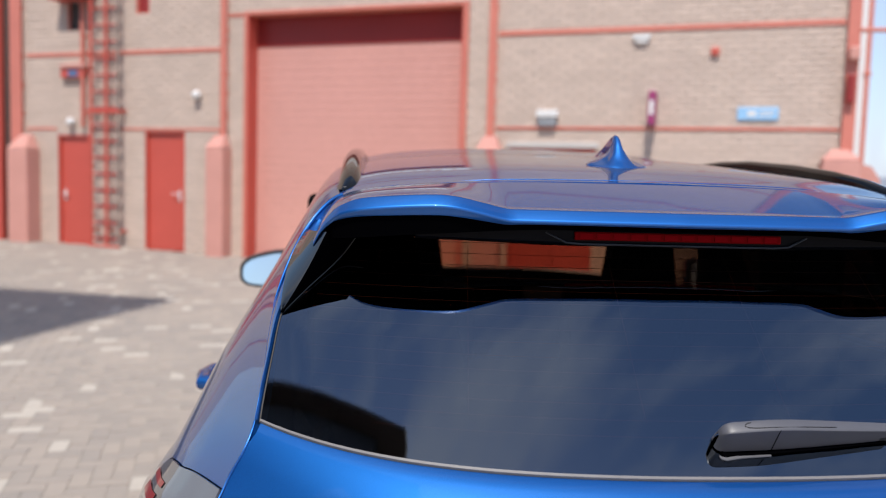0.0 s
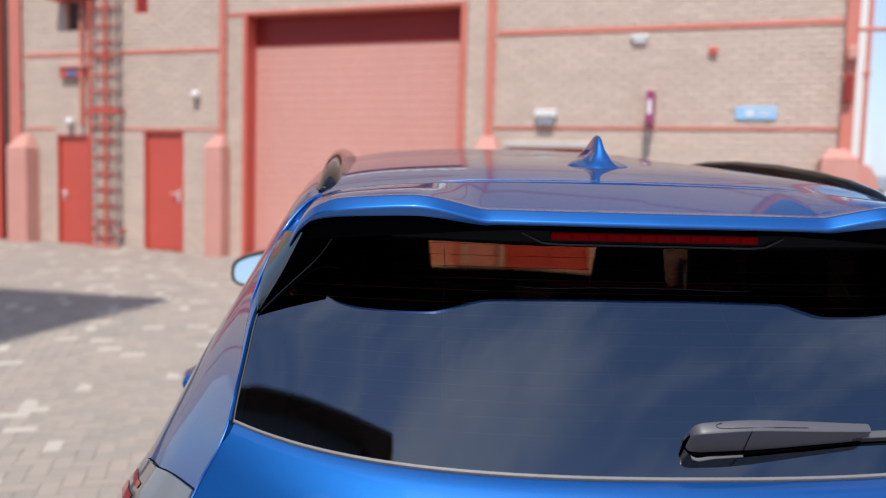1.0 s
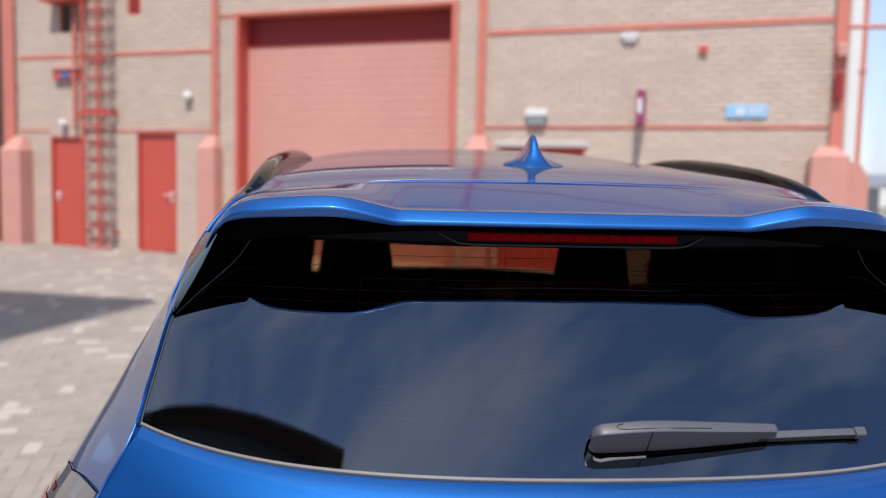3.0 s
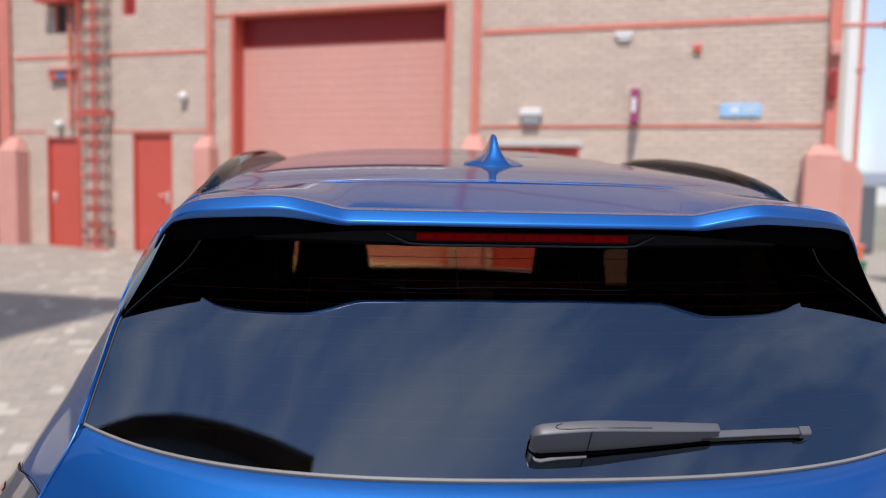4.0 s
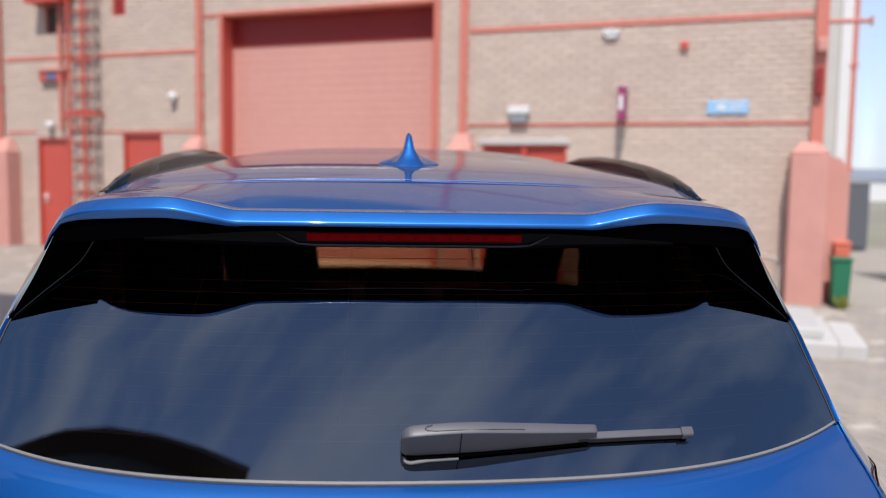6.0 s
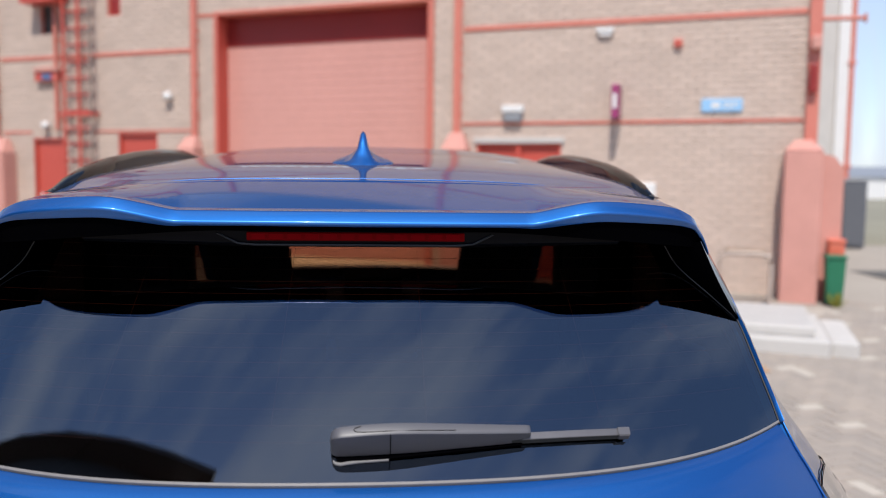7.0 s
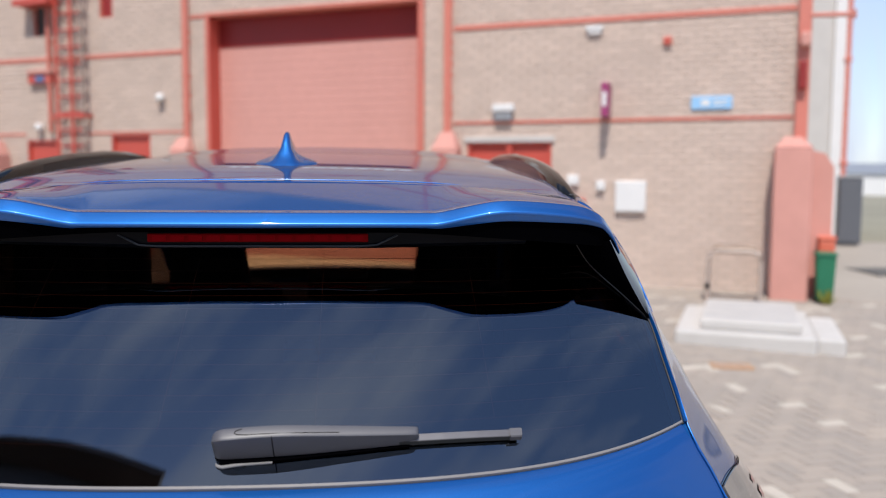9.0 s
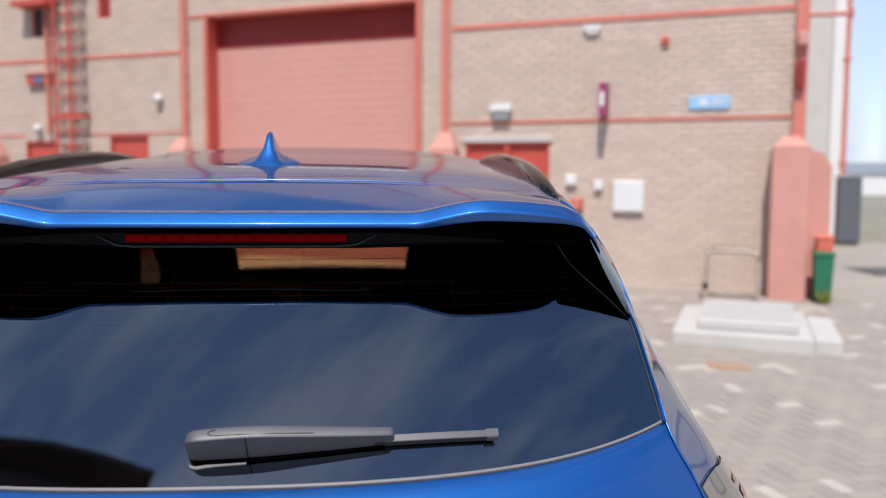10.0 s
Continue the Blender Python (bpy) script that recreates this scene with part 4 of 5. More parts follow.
def spoiler_section(x, a):
    yl, zl, ys, zs = lerp_list(LIP, a)
    k = 1 - 0.75 * max(0, (a - 0.56) / 0.08)
    cr = (yl + 0.013 * k + 0.004, zl + 0.0172 * k)
    fl = (cr[0] + 0.020 * k, cr[1] + 0.0014 * k)
    r = 0.0058
    edge = [(x, yl + r - r * math.cos(radians(d)), zl - 0.003 + r * math.sin(radians(d))) for d in (52, 42, 32, 22, 12, 2, -8, -18, -28, -38)]
    ext = lip_depth(a)
    edge += [(x, yl + 0.0022, zl - 0.0070 - 0.5 * ext), (x, yl + 0.005, zl - 0.0070 - ext)]
    mid = ((ys + fl[0]) / 2, (zs + fl[1]) / 2 + 0.0022 * k)
    return [(x, ys, zs - 0.004), (x, ys, zs), (x, *mid), (x, fl[0] + 0.008 * k, fl[1] + 0.0026 * k), (x, *fl), (x, cr[0] + 0.007 * k, cr[1] + 0.0002), (x, *cr), (x, cr[0] - 0.003, cr[1] - 0.0018)] + edge


xs_ = [i * 0.012 for i in range(50)] + [0.592, 0.60, 0.608, 0.615, 0.621, 0.626, 0.630, 0.633, 0.636]
full = [-a for a in xs_[:0:-1]] + xs_
bm = G()
grid(bm, [spoiler_section(x, abs(x)) for x in full])
spoiler = part("spoiler", bm, M_BLUE, car, "blue roof spoiler with a dipped middle", smooth=True)
bm = G()
rows = []
for x in full:
    yl, zl, ys, zs = lerp_list(LIP, abs(x))
    zu = 1.600 - 0.035 * (abs(x) / 0.636) ** 2
    d = lip_depth(abs(x))
    rows.append([(x, yl + 0.0052, zl - 0.0070 - d), (x, yl + 0.009, zl - 0.0090 - d), (x, yl + 0.017, min(zl - 0.0105 - d, zu)), (x, -0.10 + 0.03 * abs(x), min(zl - 0.014 - d, zu - 0.004)), (x, 0.02, min(zl - 0.014 - d, zu))])
grid(bm, rows)
seam_line = [Vector(spoiler_section(x, abs(x))[1]) + Vector((0, 0.001, 0.0004)) for x in full if abs(x) < 0.62]
part("seam_edge", tube(G(), seam_line, 0.0008, 6), M_BLUE, spoiler, smooth=True)
part("underside", bm, M_SATIN, spoiler, "matt black underside", smooth=True)
# middle housing with the high brake lamp
bm = G()
hx = [i * 0.02 - 0.46 for i in range(47)]
grid(bm, [[(x, -0.128 + 0.04 * x * x, 1.600), (x, -0.134 + 0.04 * x * x, 1.594), (x, -0.132 + 0.04 * x * x, 1.574 + 0.02 * max(0, abs(x) - 0.22)), (x, -0.115, 1.566 + 0.03 * max(0, abs(x) - 0.2)), (x, 0.0, 1.568)] for x in hx])
house = part("lamp_housing", bm, M_HOUSE, spoiler, smooth=True)
bm = G()
box(bm, -0.185, 0.185, -0.139, -0.125, 1.578, 1.5925, bevel=0.002)
part("brake_lamp", bm, M_LAMP, house, "dark red high brake lamp")
M_LED = mat("red_cells", (0.175, 0.001, 0.003), 0.5, spec=0.02)
for k in range(12):
    xc = -0.165 + 0.03 * k
    boxes("lamp_cell", M_LED, house, [(xc - 0.0115, xc + 0.0115, -0.1405, -0.1392, 1.5805, 1.590)])
bm = G()
tube(bm, [(-0.235, -0.132, 1.590), (-0.20, -0.137, 1.573), (-0.17, -0.139, 1.571), (0.17, -0.139, 1.571), (0.20, -0.137, 1.573), (0.235, -0.132, 1.590)], 0.0018, 6)
part("lamp_trim", bm, M_BLACK, house)
# gloss black side plates between spoiler ends and glass
FIN_IN = [(0.0, 0.612, -0.112, 1.580), (0.5, 0.646, -0.112, 1.511), (1.0, 0.687, -0.112, 1.440)]
FIN_LOW = [(0.0, 0.560, -0.060, 1.573), (0.35, 0.594, -0.052, 1.527), (0.7, 0.648, -0.082, 1.476), (1.0, 0.686, -0.108, 1.438)]
for side in (1, -1):
    bm = G()
    rows = []
    for i in range(21):
        t = i / 20
        p, q = Vector(lerp_list(FIN_IN, t)), Vector(lerp_list(FIN_LOW, t))
        e = edge_at(p.z)
        o = Vector((e.x + 0.004, e.y - 0.016, p.z - 0.004))
        o = p.lerp(o, 1 - 0.85 * t ** 3)
        m = p.lerp(o, 0.5) + Vector((0.005 * (1 - t), -0.002, 0))
        rows.append([Vector((c.x * side, c.y, c.z)) for c in (o + Vector((-0.003, 0.012, 0)), o, m, p + Vector((0.002, 0.003, 0)), p, p + Vector((-0.003, 0.002, -0.002)), p.lerp(q, 0.5), q, q + Vector((0.0, 0.012, 0.0)))])
    grid(bm, [r[:5] for r in rows], flip=side < 0)
    fin = part("side_fin", bm, M_GLOSS, spoiler, "gloss black side fin", smooth=True)
    bm = G()
    grid(bm, [r[4:] for r in rows], flip=side < 0)
    part("inner_face", bm, M_SATIN, fin, "matt black inner face", smooth=True)
    bm = G()
    line = [Vector(lerp_list(FIN_LOW, k / 12)) + Vector((0, -0.002, 0)) for k in range(12, -1, -1)]
    line += [Vector(c) for c in ((0.52, -0.080, 1.578), (0.474, -0.092, 1.5845), (0.406, -0.095, 1.588), (0.328, -0.100, 1.5915), (0.235, -0.118, 1.5955))]
    tube(bm, [(c.x * side, c.y, c.z) for c in line], 0.0011, 6)
    part("edge_bead", bm, M_BLACK, fin, smooth=True)

# roof rails
for side in (1, -1):
    bm = G()
    prof = [(0.088, 1.650), (0.10, 1.660), (0.15, 1.680), (0.25, 1.703), (0.40, 1.725), (0.60, 1.744), (0.85, 1.760), (1.05, 1.763), (1.20, 1.755), (1.30, 1.744), (1.35, 1.724)]
    rows = []
    for y, z in prof:
        xc = lerp_list([(0.0, 0.578), (0.6, 0.588), (1.0, 0.585), (1.5, 0.562)], y)[0]
        zr = lerp_list([(0.0, 1.642), (0.27, 1.668), (0.95, 1.712), (1.5, 1.702)], y)[0]
        rows.append([(side * (xc + dx), y, max(z + dz, zr) if dz > -0.5 else zr) for dx, dz in ((-0.023, -1), (-0.020, -0.010), (-0.012, -0.002), (0.0, 0.0), (0.012, -0.003), (0.021, -0.014), (0.026, -1), (-0.023, -1))])
    grid(bm, rows, flip=side < 0)
    rail = part("roof_rail", bm, M_RAIL, car, "gloss black roof rail", smooth=True)
    for y in (0.115, 1.33):
        bm = G()
        zr = lerp_list([(0.0, 1.642), (0.27, 1.668), (0.95, 1.712), (1.5, 1.702)], y)[0]
        box(bm, side * 0.577 - 0.018, side * 0.577 + 0.018, y - 0.02, y + 0.035, zr - 0.012, zr + 0.004, bevel=0.004)
        part("rail_foot", bm, M_BLACK, rail)

# shark-fin aerial
bm = G()
prof = [(0.158, 0.001, 0.006), (0.162, 0.004, 0.022), (0.175, 0.012, 0.040), (0.19, 0.024, 0.048), (0.205, 0.045, 0.054), (0.218, 0.062, 0.055), (0.228, 0.067, 0.055), (0.240, 0.068, 0.053), (0.27, 0.058, 0.044), (0.31, 0.038, 0.038), (0.35, 0.020, 0.028), (0.38, 0.008, 0.016), (0.392, 0.002, 0.006)]
half = [(1.22, -1.0), (1.22, 0.0), (1.18, 0.06), (1.0, 0.13), (0.70, 0.21), (0.44, 0.31), (0.285, 0.44), (0.205, 0.60), (0.16, 0.76), (0.125, 0.89), (0.088, 0.965), (0.03, 1.0)]
rows = []
for y, h, w in prof:
    zb = 1.7138 + 0.10 * (y - 0.2)
    flat = max(0.0, 1 - h / 0.05)
    rows.append([(sgn * w * (f + (math.sqrt(max(0, 1 - max(0, g) ** 2)) - f) * flat), y + 0.04, zb + 0.001 + (h * g if g >= 0 else -0.008)) for sgn, f, g in [(1, *q) for q in half] + [(-1, *q) for q in half[::-1]]])
grid(bm, rows)
part("aerial", bm, M_BLUE, car, "body-coloured shark-fin aerial", smooth=True)

# rear wiper
wiper = part("rear_wiper", tube(G(), [(0.004, -0.370, 1.276), (0.004, -0.392, 1.290)], 0.012, 16), M_BLACK, car, "black rear wiper", smooth=True)


def on_glass(x, z, a, h):
    """A point over the glass: a up along the slope, h off the surface."""
    return glass_point(x / 0.7, z + 0.643 * a, h)


# arm cover: two facets meeting in a ridge (x, foot, ridge, top, back; each along the slope and off it)
ARM = [(-0.030, 0.0080, 0.004, 0.0125, 0.047, 0.0305, 0.0475, 0.0400), (0.06, 0.0080, 0.004, 0.0130, 0.0495, 0.0312, 0.0500, 0.041), (0.16, 0.0065, 0.004, 0.0102, 0.0380, 0.0268, 0.0385, 0.035), (0.262, 0.0055, 0.004, 0.0070, 0.0260, 0.0205, 0.0265, 0.028)]


def arm_base(x):
    return lerp_list([(-0.03, 1.2818), (0.06, 1.2845), (0.16, 1.2898), (0.27, 1.2950)], x)[0]


def arm_row(x, g=1.0, grow=0.0):
    fa, fh, ra, rh, ta, th, ba = lerp_list(ARM, x)
    mid = (fa + ba) / 2
    ring = [(fa + 0.004, 0.003), (fa, fh), (fa + 0.2 * (ra - fa), fh + 0.2 * (rh - fh)), (ra - 0.22 * (ra - fa), rh - 0.22 * (rh - fh)), (ra - 0.0006, rh - 0.0011), (ra + 0.0008, rh - 0.0001), (ra + 0.0035, rh + 0.0004), (ta - 0.0035, th), (ta - 0.0006, th - 0.0009), (ta + 0.0010, th - 0.0035), (ba, 0.003)]
    return [on_glass(x, arm_base(x), mid + (a - mid) * g, (h + (grow if h > 0.004 else 0)) * (0.45 + 0.55 * g)) for a, h in ring]


def on_facet(x, c):
    row = arm_row(x, 1.0, 0.0002)
    return row[6].lerp(row[7], c)


bm = G()
shape = [(-0.0272, 0.30), (-0.0262, 0.55), (-0.0240, 0.74), (-0.0200, 0.89), (-0.0150, 0.965), (-0.009, 1.0)] + [(0.002 + 0.0135 * i, 1.0) for i in range(19)] + [(0.257, 1.0), (0.2605, 0.96), (0.2622, 0.82), (0.2626, 0.4)]
rows = [arm_row(*r) for r in shape]
grid(bm, rows)
part("arm_cover", bm, M_WIPER, wiper, smooth=True)
fa, fh, ra, rh = lerp_list(ARM, 0.0575)[:4]
part("cover_joint", tube(G(), [on_glass(0.0575, arm_base(0.0575), fa + (ra - fa) * c - 0.0002, fh + (rh - fh) * c) for c in (0.0, 0.5, 0.98)], 0.0007, 6), M_SATIN, wiper)
part("cover_joint", tube(G(), [on_facet(0.150, 0.10), on_facet(0.10, 0.06), on_facet(0.05, 0.05), on_facet(0.022, 0.09), on_facet(0.010, 0.24), on_facet(0.006, 0.50), on_facet(0.008, 0.78), on_facet(0.016, 0.99)], 0.0006, 6), M_SATIN, wiper)
M_BAR = mat("satin_grey_metal", (0.11, 0.106, 0.115), 0.4, metal=0.3, vary=0.1, scale=40)


def blade_base(x):
    return lerp_list([(0.25, 1.3020), (0.34, 1.3015), (0.43, 1.2990)], x)[0]


bm = G()
grid(bm, [[on_glass(x, blade_base(x), a, h) for a, h in ((-0.0072, 0.0075), (-0.0074, 0.0118), (-0.0066, 0.0126), (0.0032, 0.0136), (0.0042, 0.0128), (0.0042, 0.004))] for x in (0.250, 0.30, 0.35, 0.39, 0.401)])
part("blade_holder", bm, M_BAR, wiper, "satin grey blade holder")
bm = G()
grid(bm, [[on_glass(x, blade_base(x), a * g, h) for a, h in ((-0.0100, 0.0045), (-0.0098, 0.0135), (-0.0080, 0.0152), (0.0046, 0.0156), (0.0056, 0.0140), (0.0056, 0.003))] for x, g in ((0.3995, 0.8), (0.4005, 1.0), (0.417, 1.0), (0.4185, 0.8))])
part("blade_tip", bm, M_WIPER, wiper)
bm = G()
grid(bm, [[on_glass(x, blade_base(x), a, h) for a, h in ((-0.0040, 0.0004), (-0.0082, 0.0030), (-0.0076, 0.0112), (-0.0020, 0.0112), (0.0, 0.0030), (-0.0020, 0.0004))] for x in (0.04, 0.15, 0.26, 0.34, 0.412)])
part("blade_rubber", bm, M_RUBBER, wiper)
bm = G()
grid(bm, [[on_glass(x, arm_base(x), a + da, h) for a, h in ((-0.0040, 0.0006), (-0.0042, 0.0022), (-0.0032, 0.0030), (0.0006, 0.0030))] for x, da in ((-0.023, 0.0040), (-0.020, 0.0010), (-0.013, -0.0010), (-0.004, 0.0002), (0.012, 0.0020), (0.0555, 0.0028))])
part("pivot_cover", bm, M_WIPER, wiper, "pale grey pivot cover", smooth=True)
# black sheet added as the shade under the arm, covering the glass there
bm = G()
grid(bm, [[on_glass(x, arm_base(x), a, h) for a, h in ((0.0016, 0.0008), (0.0016, 0.0046), (lerp_list(ARM, x)[6] - 0.004, 0.0046), (lerp_list(ARM, x)[6] - 0.004, 0.0008))] for x in (-0.018, 0.02, 0.06, 0.16, 0.25)])
part("arm_shade", bm, M_SATIN, wiper, "black sheet for the shade under the arm")

# door mirrors, handles
def mirror_ring(side, y, w, h, n=44):
    """Rounded outline, lower towards its outer end."""
    out = []
    for k in range(n):
        a = 2 * math.pi * k / n
        c, q = math.cos(a), math.sin(a)
        u, v = math.copysign(abs(c) ** 0.62, c), math.copysign(abs(q) ** 0.62, q)
        out.append(Vector((side * (0.995 + w * u), y, 1.270 - 0.012 * u + h * v * (1 - 0.20 * u))))
    return out


def mirror_shell(rings):
    bm = G()
    vs = [[bm.verts.new(p) for p in r] for r in rings]
    for r0, r1 in zip(vs, vs[1:]):
        for k in range(len(r0)):
            bm.faces.new((r0[k], r0[(k + 1) % len(r0)], r1[(k + 1) % len(r0)], r1[k]))
    bm.faces.new(vs[0])
    bm.faces.new(vs[-1])
    return bm


for side in (1, -1):
    dm = part("door_mirror", mirror_shell([mirror_ring(side, y, w, h) for y, w, h in ((2.052, 0.112, 0.078), (2.10, 0.114, 0.079), (2.15, 0.100, 0.068), (2.185, 0.070, 0.046), (2.197, 0.03, 0.02))]), M_BLUE, car, smooth=True)
    part("housing_rim", mirror_shell([mirror_ring(side, y, w, h) for y, w, h in ((2.050, 0.112, 0.078), (2.034, 0.109, 0.0755), (2.034, 0.098, 0.0645), (2.056, 0.096, 0.063))]), M_BLACK, dm, smooth=True)
    bm = mirror_shell([mirror_ring(side, y, w, h) for y, w, h in ((2.0410, 0.0965, 0.0632), (2.0455, 0.0965, 0.0632))])
    mid = Matrix.Translation((side * 0.995, 2.040, 1.27))
    bmesh.ops.transform(bm, matrix=mid @ Matrix.Rotation(radians(-7), 4, "X") @ mid.inverted(), verts=bm.verts[:])
    part("mirror_glass", bm, M_MIRROR, dm, "silvered mirror glass")
    bm = G()
    box(bm, min(side * 0.84, side * 0.94), max(side * 0.84, side * 0.94), 2.10, 2.18, 1.175, 1.225, bevel=0.012)
    part("mirror_foot", bm, M_BLACK, dm)
    for y in (0.92, 1.82):
        bm = G()
        tube(bm, [(side * 0.95, y - 0.095, 1.075), (side * 1.013, y - 0.075, 1.075), (side * 1.026, y, 1.075), (side * 1.013, y + 0.075, 1.075), (side * 0.95, y + 0.095, 1.075)], [0.018, 0.023, 0.023, 0.023, 0.018], 12)
        part("door_handle", bm, M_BLUE, car, smooth=True)

# wheels
for side in (1, -1):
    for y in (0.42, 3.12):
        c = (side * 0.83, y, 0.05 + 0.345)
        w = part("wheel", spin(G(), [(0.22, -0.10), (0.30, -0.115), (0.335, -0.10), (0.345, -0.06), (0.345, 0.06), (0.335, 0.10), (0.30, 0.115), (0.22, 0.10)], 40, "x", c), M_RUBBER, car, smooth=True)
        bm = G()
        spin(bm, [(0.03, -0.02), (0.225, -0.02), (0.225, 0.02), (0.03, 0.02)], 32, "x", (c[0] + side * 0.07, c[1], c[2]))
        part("brake_disc", bm, M_GREYMETAL, w)
        for k in range(5):
            a = k * 2 * math.pi / 5
            bm = G()
            dy, dz = math.cos(a), math.sin(a)
            tube(bm, [(c[0] + side * 0.115, c[1] + 0.03 * dy, c[2] + 0.03 * dz), (c[0] + side * 0.112, c[1] + 0.225 * dy, c[2] + 0.225 * dz)], [0.038, 0.026], 8)
            part("spoke", bm, M_GREYMETAL, w, smooth=True)
        bm = G()
        arc = [(side * 0.935, y + 0.40 * math.cos(a), 0.395 + 0.40 * math.sin(a)) for a in [math.pi * (i / 20) for i in range(21)]]
        tube(bm, arc, 0.032, 8)
        part("arch_cladding", bm, M_BLACK, car, smooth=True)
    bm = G()
    grid(bm, [[(side * x, y, z) for x, y, z in r] for r in (((0.45, 3.80, 0.88), (0.65, 3.72, 0.90), (0.82, 3.52, 0.90)), ((0.45, 3.86, 0.80), (0.67, 3.78, 0.81), (0.87, 3.54, 0.82)), ((0.46, 3.86, 0.74), (0.67, 3.79, 0.74), (0.88, 3.56, 0.75)))], flip=side > 0)
    part("headlamp", bm, M_CLEAR, car, smooth=True, thick=0.02)
bm = G()
grid(bm, [[(x, 3.90 - 0.33 * (abs(x) / 0.86) ** 2.4 + dy, z) for x in [i * 0.0860 - 0.86 for i in range(21)]] for z, dy in ((0.90, -0.04), (0.78, 0.02), (0.60, 0.04), (0.45, 0.03), (0.30, -0.06))])
part("front_bumper", bm, M_BLUE, car, smooth=True, thick=0.02)
boxes("grille", M_BLACK, car, [(-0.42, 0.42, 3.895, 3.925, 0.50, 0.74)], 0.01)
boxes("floor_pan", M_BLACK, car, [(-0.80, 0.80, -0.30, 3.6, 0.24, 0.34)], 0.02)

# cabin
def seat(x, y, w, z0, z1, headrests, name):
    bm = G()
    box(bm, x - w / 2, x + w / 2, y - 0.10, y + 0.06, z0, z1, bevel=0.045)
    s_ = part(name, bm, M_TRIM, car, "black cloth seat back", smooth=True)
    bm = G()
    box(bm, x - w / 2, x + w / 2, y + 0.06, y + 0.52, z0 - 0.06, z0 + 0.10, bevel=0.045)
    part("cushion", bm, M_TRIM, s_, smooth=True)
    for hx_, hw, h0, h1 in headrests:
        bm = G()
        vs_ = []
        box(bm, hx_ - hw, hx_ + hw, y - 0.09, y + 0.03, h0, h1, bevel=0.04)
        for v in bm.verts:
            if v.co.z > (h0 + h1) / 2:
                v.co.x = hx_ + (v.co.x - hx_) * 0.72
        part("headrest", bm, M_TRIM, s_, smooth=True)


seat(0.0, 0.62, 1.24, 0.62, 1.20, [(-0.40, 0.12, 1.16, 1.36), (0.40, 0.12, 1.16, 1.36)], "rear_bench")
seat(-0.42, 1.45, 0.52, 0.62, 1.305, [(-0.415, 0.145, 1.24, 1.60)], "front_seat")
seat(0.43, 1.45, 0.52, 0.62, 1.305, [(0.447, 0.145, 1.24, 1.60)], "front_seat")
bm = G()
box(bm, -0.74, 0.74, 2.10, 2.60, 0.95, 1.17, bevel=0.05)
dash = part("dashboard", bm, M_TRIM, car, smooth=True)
bm = G()
box(bm, -0.13, 0.13, 2.02, 2.05, 1.16, 1.30, bevel=0.01)
part("screen", bm, M_GLOSS, dash)
bm = G()
arc = [(-0.39 + 0.185 * math.cos(a), 1.98 + 0.07 * math.sin(a), 1.07 + 0.17 * math.sin(a)) for a in [2 * math.pi * i / 24 for i in range(25)]]
tube(bm, arc, 0.017, 8)
part("steering_wheel", bm, M_TRIM, dash, smooth=True)
bm = G()
box(bm, -0.11, 0.11, 1.86, 1.89, 1.545, 1.605, bevel=0.012)
part("inner_mirror", bm, M_BLACK, car, smooth=True)
for side in (1, -1):
    # added block, not a known part: shuts out a bright view past the headrest
    bm = G()
    inner = 0.528 if side > 0 else 0.512
    box(bm, min(side * inner, side * 0.68), max(side * inner, side * 0.68), 0.46, 0.66, 1.10, 1.63, bevel=0.03)
    part("pillar_trim", bm, M_TRIM, car, smooth=True)
    bm = G()
    inner = 0.66 if side > 0 else 0.615
    box(bm, min(side * inner, side * 0.76), max(side * inner, side * 0.76), 1.28, 1.42, 1.0, 1.62, bevel=0.025)
    part("pillar_trim", bm, M_TRIM, car, smooth=True)
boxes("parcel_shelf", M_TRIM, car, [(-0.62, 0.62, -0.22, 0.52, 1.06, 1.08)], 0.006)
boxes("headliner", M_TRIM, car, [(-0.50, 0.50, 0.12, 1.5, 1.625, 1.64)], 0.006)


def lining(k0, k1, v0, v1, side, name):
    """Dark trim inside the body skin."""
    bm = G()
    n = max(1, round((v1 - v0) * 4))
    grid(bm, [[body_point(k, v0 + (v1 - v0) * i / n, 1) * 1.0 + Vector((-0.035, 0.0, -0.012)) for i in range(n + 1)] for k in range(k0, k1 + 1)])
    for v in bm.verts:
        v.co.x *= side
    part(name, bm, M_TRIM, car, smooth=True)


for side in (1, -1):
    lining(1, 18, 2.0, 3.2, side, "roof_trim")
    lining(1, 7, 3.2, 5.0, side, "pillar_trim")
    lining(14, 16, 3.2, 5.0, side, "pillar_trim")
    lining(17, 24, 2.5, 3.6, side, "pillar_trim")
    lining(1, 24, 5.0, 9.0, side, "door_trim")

# ---- works building beside the yard, out of sight, whose shadow falls on the paving ----
M_CLAD = mat("dark_cladding", (0.03, 0.03, 0.032), 0.7, vary=0.2, scale=0.5)
CORNER, H = Vector((-5.24, -3.33, 0)), 18.0
PLAN = [CORNER] + [Vector((x, y, 0)) for x, y in ((-7.2, -2.80), (-9.2, -2.36), (-12.0, -1.90), (-15.0, -1.62), (-20.0, -1.5), (-24.0, -11.0), (-10.25, -13.1))]
CENTRE = sum(PLAN, Vector()) / len(PLAN)


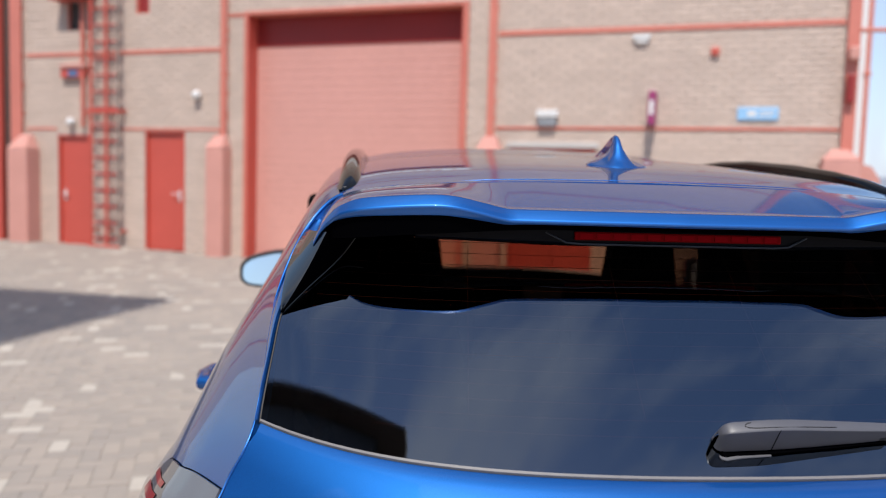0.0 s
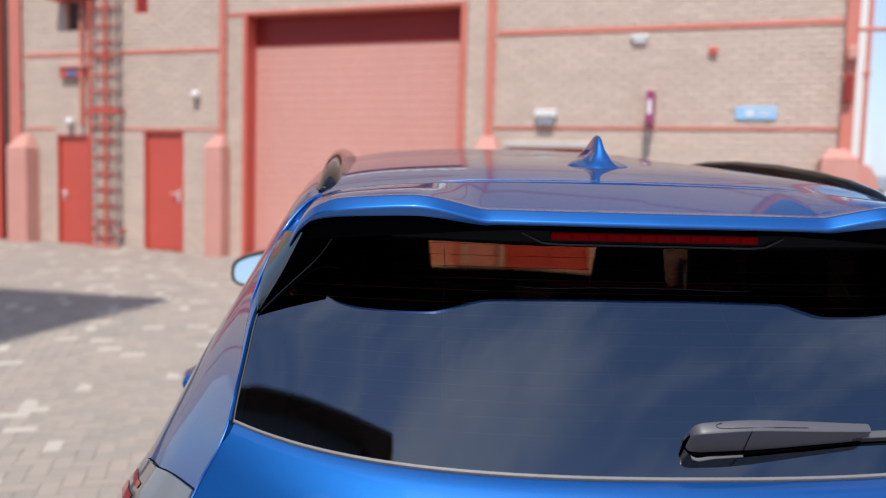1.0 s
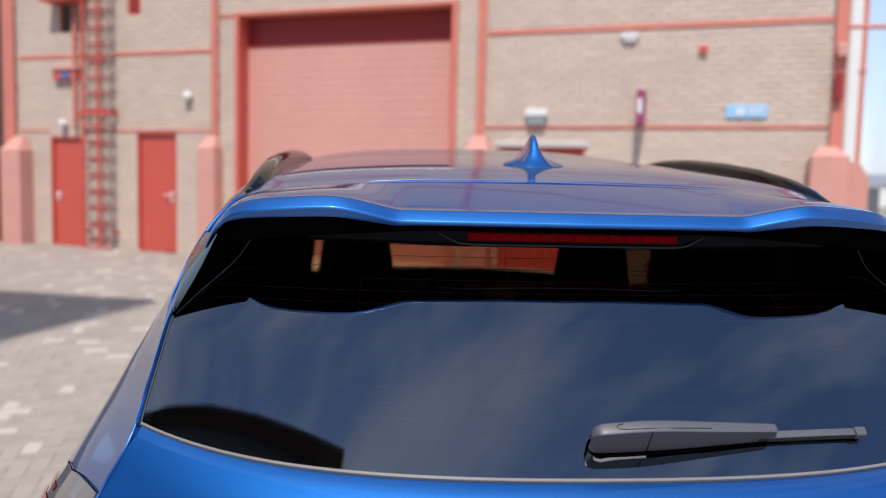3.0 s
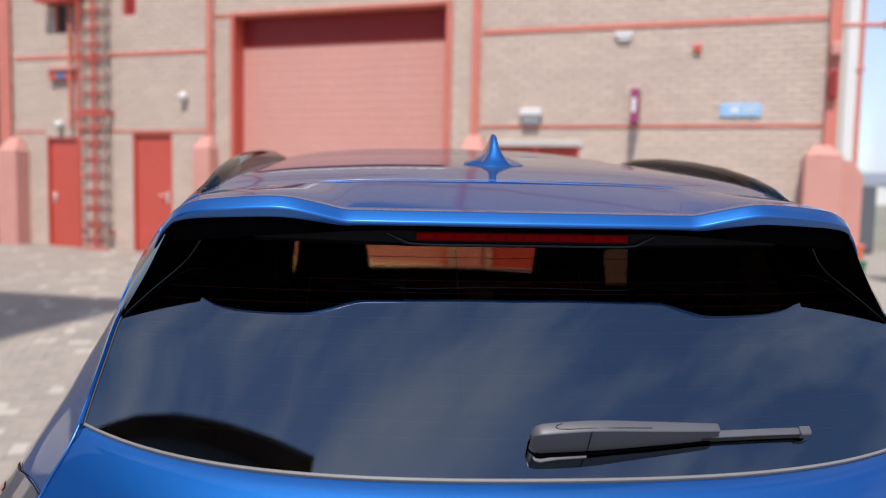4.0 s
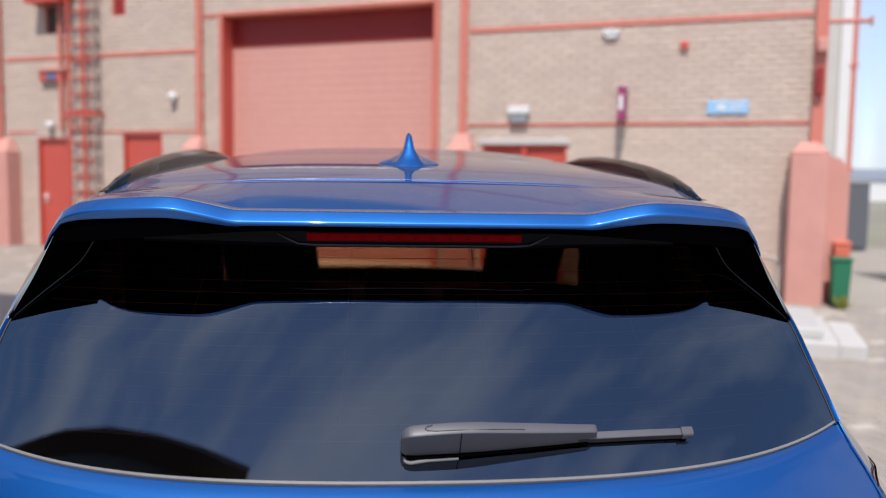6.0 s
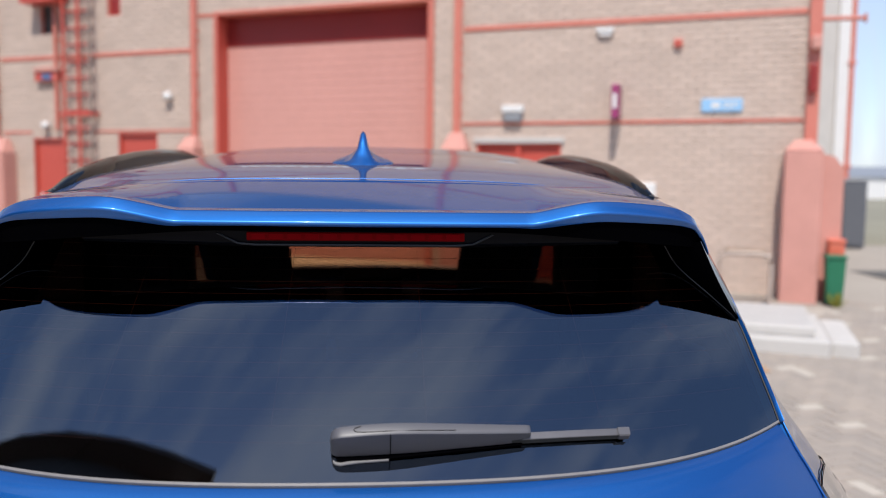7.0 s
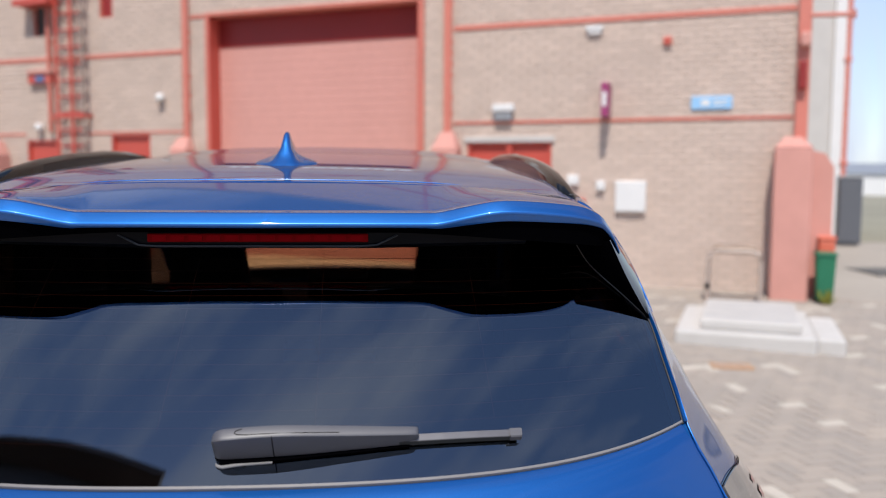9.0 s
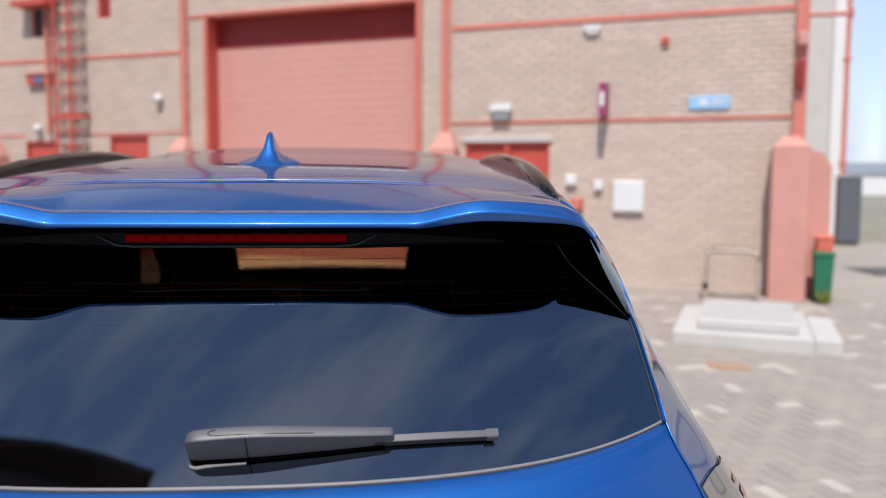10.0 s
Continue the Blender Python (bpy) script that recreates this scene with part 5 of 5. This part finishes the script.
def prism(foot, z0, z1):
    bm = G()
    low = [bm.verts.new(q + Vector((0, 0, z0))) for q in foot]
    high = [bm.verts.new(q + Vector((0, 0, z1))) for q in foot]
    for k in range(len(foot)):
        j = (k + 1) % len(foot)
        bm.faces.new((low[k], low[j], high[j], high[k]))
    bm.faces.new(high)
    bm.faces.new(low[::-1])
    return bm


wall_annex = tagged(mesh_object("wall_annex", prism([p.lerp(CENTRE, 0.2) for p in PLAN], 0, H - 0.002), M_CLAD), "tall dark clad walls of a neighbouring works building", "wall", kind="structure")
roof_annex = tagged(mesh_object("roof_annex", prism(PLAN, H, H + 0.5), M_DARK), "dark overhanging flat roof of the neighbouring building", "roof", kind="structure")


# ---- bricks ----
def cuboid_mesh(name, w, d, h, material, e=0.0):
    """A brick with its back left open, its face slightly eased."""
    v = [(-w / 2, d, -h / 2), (w / 2, d, -h / 2), (w / 2, d, h / 2), (-w / 2, d, h / 2), (-w / 2 + e, 0, -h / 2 + e), (w / 2 - e, 0, -h / 2 + e), (w / 2 - e, 0, h / 2 - e), (-w / 2 + e, 0, h / 2 - e)]
    f = [(4, 5, 6, 7), (0, 1, 5, 4), (1, 2, 6, 5), (2, 3, 7, 6), (3, 0, 4, 7)]
    me = bpy.data.meshes.new(name)
    me.from_pydata(v, [], f)
    me.materials.append(material)
    return me


def joined(name, pieces, materials, parent, label):
    """Many cuboids in one mesh: (corner points, slot) for each."""
    vs, fs, ms = [], [], []
    for pts, slot in pieces:
        b = len(vs)
        vs += pts
        fs += [tuple(b + i for i in q) for q in ((4, 5, 6, 7), (0, 1, 5, 4), (1, 2, 6, 5), (2, 3, 7, 6), (3, 0, 4, 7))]
        ms += [slot] * 5
    me = bpy.data.meshes.new(name)
    me.from_pydata(vs, [], fs)
    for m in materials:
        me.materials.append(m)
    me.polygons.foreach_set("material_index", ms)
    ob = new(name, me)
    ob.parent = parent
    return tagged(ob, label, kind="stuff")


BL, BH, J = 0.215, 0.065, 0.010
random.seed(31)
brick_me = cuboid_mesh("brick", BL, 0.02, BH, M_BRICK1, 0.003)
holes = [(a - 0.002, b + 0.002, c, d + 0.002) for a, b, c, d in OPEN] + [(-2.84, 0.81, 0, 4.21)]
rest = []
row = 0
z = 0.22
while z < 5.38:
    s = S0 + 6.4 + (0.0 if row % 2 else (BL + J) / 2)
    while s < S1 - 0.01:
        a, b = s, min(s + BL, S1)
        for h in holes:
            if h[2] < z + BH / 2 < h[3]:
                if h[0] < a < h[1]:
                    a = h[1]
                if h[0] < b < h[1]:
                    b = h[0]
        if b - a > 0.03:
            near = 2.75 < s < 5.30 and z < 2.32 and b - a > BL - 0.001
            out = random.uniform(-0.002, 0.003)
            if near:
                ob = new("brick", brick_me)
                ob.parent = wall_north
                ob.location = ((a + b) / 2, -out - 0.001, z + BH / 2)
                ob.rotation_euler = (0, random.uniform(-0.006, 0.006), 0)
            else:
                e, y0 = 0.003, -out - 0.001
                rest.append(([(a, 0.02, z), (b, 0.02, z), (b, 0.02, z + BH), (a, 0.02, z + BH), (a + e, y0, z + e), (b - e, y0, z + e), (b - e, y0, z + BH - e), (a + e, y0, z + BH - e)], 0))
        s += BL + J
    z += BH + J
    row += 1
joined("brickwork", rest, [M_BRICK], wall_north, "courses of buff bricks")

# ---- block paving ----
PL, PW, PJ, TURN = 0.20, 0.10, 0.003, radians(11)
random.seed(12)
paver_me = {}
for key, m in (("paver", M_PAVER1), ("pale_paver", M_PALE)):
    v = [(-PL / 2, -PW / 2, -0.02), (PL / 2, -PW / 2, -0.02), (PL / 2, PW / 2, -0.02), (-PL / 2, PW / 2, -0.02)]
    e = 0.002
    v += [(-PL / 2 + e, -PW / 2 + e, 0), (PL / 2 - e, -PW / 2 + e, 0), (PL / 2 - e, PW / 2 - e, 0), (-PL / 2 + e, PW / 2 - e, 0)]
    me = bpy.data.meshes.new(key)
    me.from_pydata(v, [], [(4, 5, 6, 7), (0, 1, 5, 4), (1, 2, 6, 5), (2, 3, 7, 6), (3, 0, 4, 7)])
    me.materials.append(m)
    paver_me[key] = me
rest = []
ct, st = math.cos(TURN), math.sin(TURN)
CELL = PW + PJ / 2
PL, PW = 2 * CELL - PJ, CELL - PJ
for i in range(-110, 110):
    for j in range(-110, 150):
        # herringbone: every block covers two cells, lying or standing
        kind_ = (i - j) % 4
        if kind_ not in (0, 3):
            continue
        u, v = ((i + 1) * CELL, (j + 0.5) * CELL) if kind_ == 0 else ((i + 0.5) * CELL, (j + 1) * CELL)
        spin_ = 0.0 if kind_ == 0 else math.pi / 2
        x, y = ct * u - st * v, st * u + ct * v
        wy = 10.406 - 0.4563 * x - 0.06
        if not (-8.5 < x < 8.5 and -6.5 < y < wy) or (abs(x) < 0.7 and 0.3 < y < 3.4):
            continue
        patch = noise.noise(Vector((x * 0.7, y * 0.7, 3.0)))
        pale = random.random() < 0.065 + 0.09 * max(0, patch)
        zz = ground_z(y) + random.uniform(-0.0012, 0.0015)
        tilt = (ground_z(y + 0.05) - ground_z(y - 0.05)) / 0.1
        if (-3.15 < x < -1.75 and 2.75 < y < 5.25) or (2.3 < x < 3.3 and 3.0 < y < 4.4):
            ob = new("paver", paver_me["pale_paver" if pale else "paver"])
            ob.parent = ground
            ob.location = (x, y, zz)
            ob.rotation_euler = (math.atan(tilt), 0, TURN + spin_)
        else:
            pts = []
            for e, dz in ((0.0, -0.02), (0.002, 0.0)):
                for a, b in ((-PL / 2 + e, -PW / 2 + e), (PL / 2 - e, -PW / 2 + e), (PL / 2 - e, PW / 2 - e), (-PL / 2 + e, PW / 2 - e)):
                    dx, dy = math.cos(TURN + spin_) * a - math.sin(TURN + spin_) * b, math.sin(TURN + spin_) * a + math.cos(TURN + spin_) * b
                    pts.append((x + dx, y + dy, zz + dz + tilt * dy))
            rest.append((pts, 1 if pale else 0))
joined("paving", rest, [M_PAVER, M_PALE], ground, "worn grey-brown block paving with scattered pale blocks")
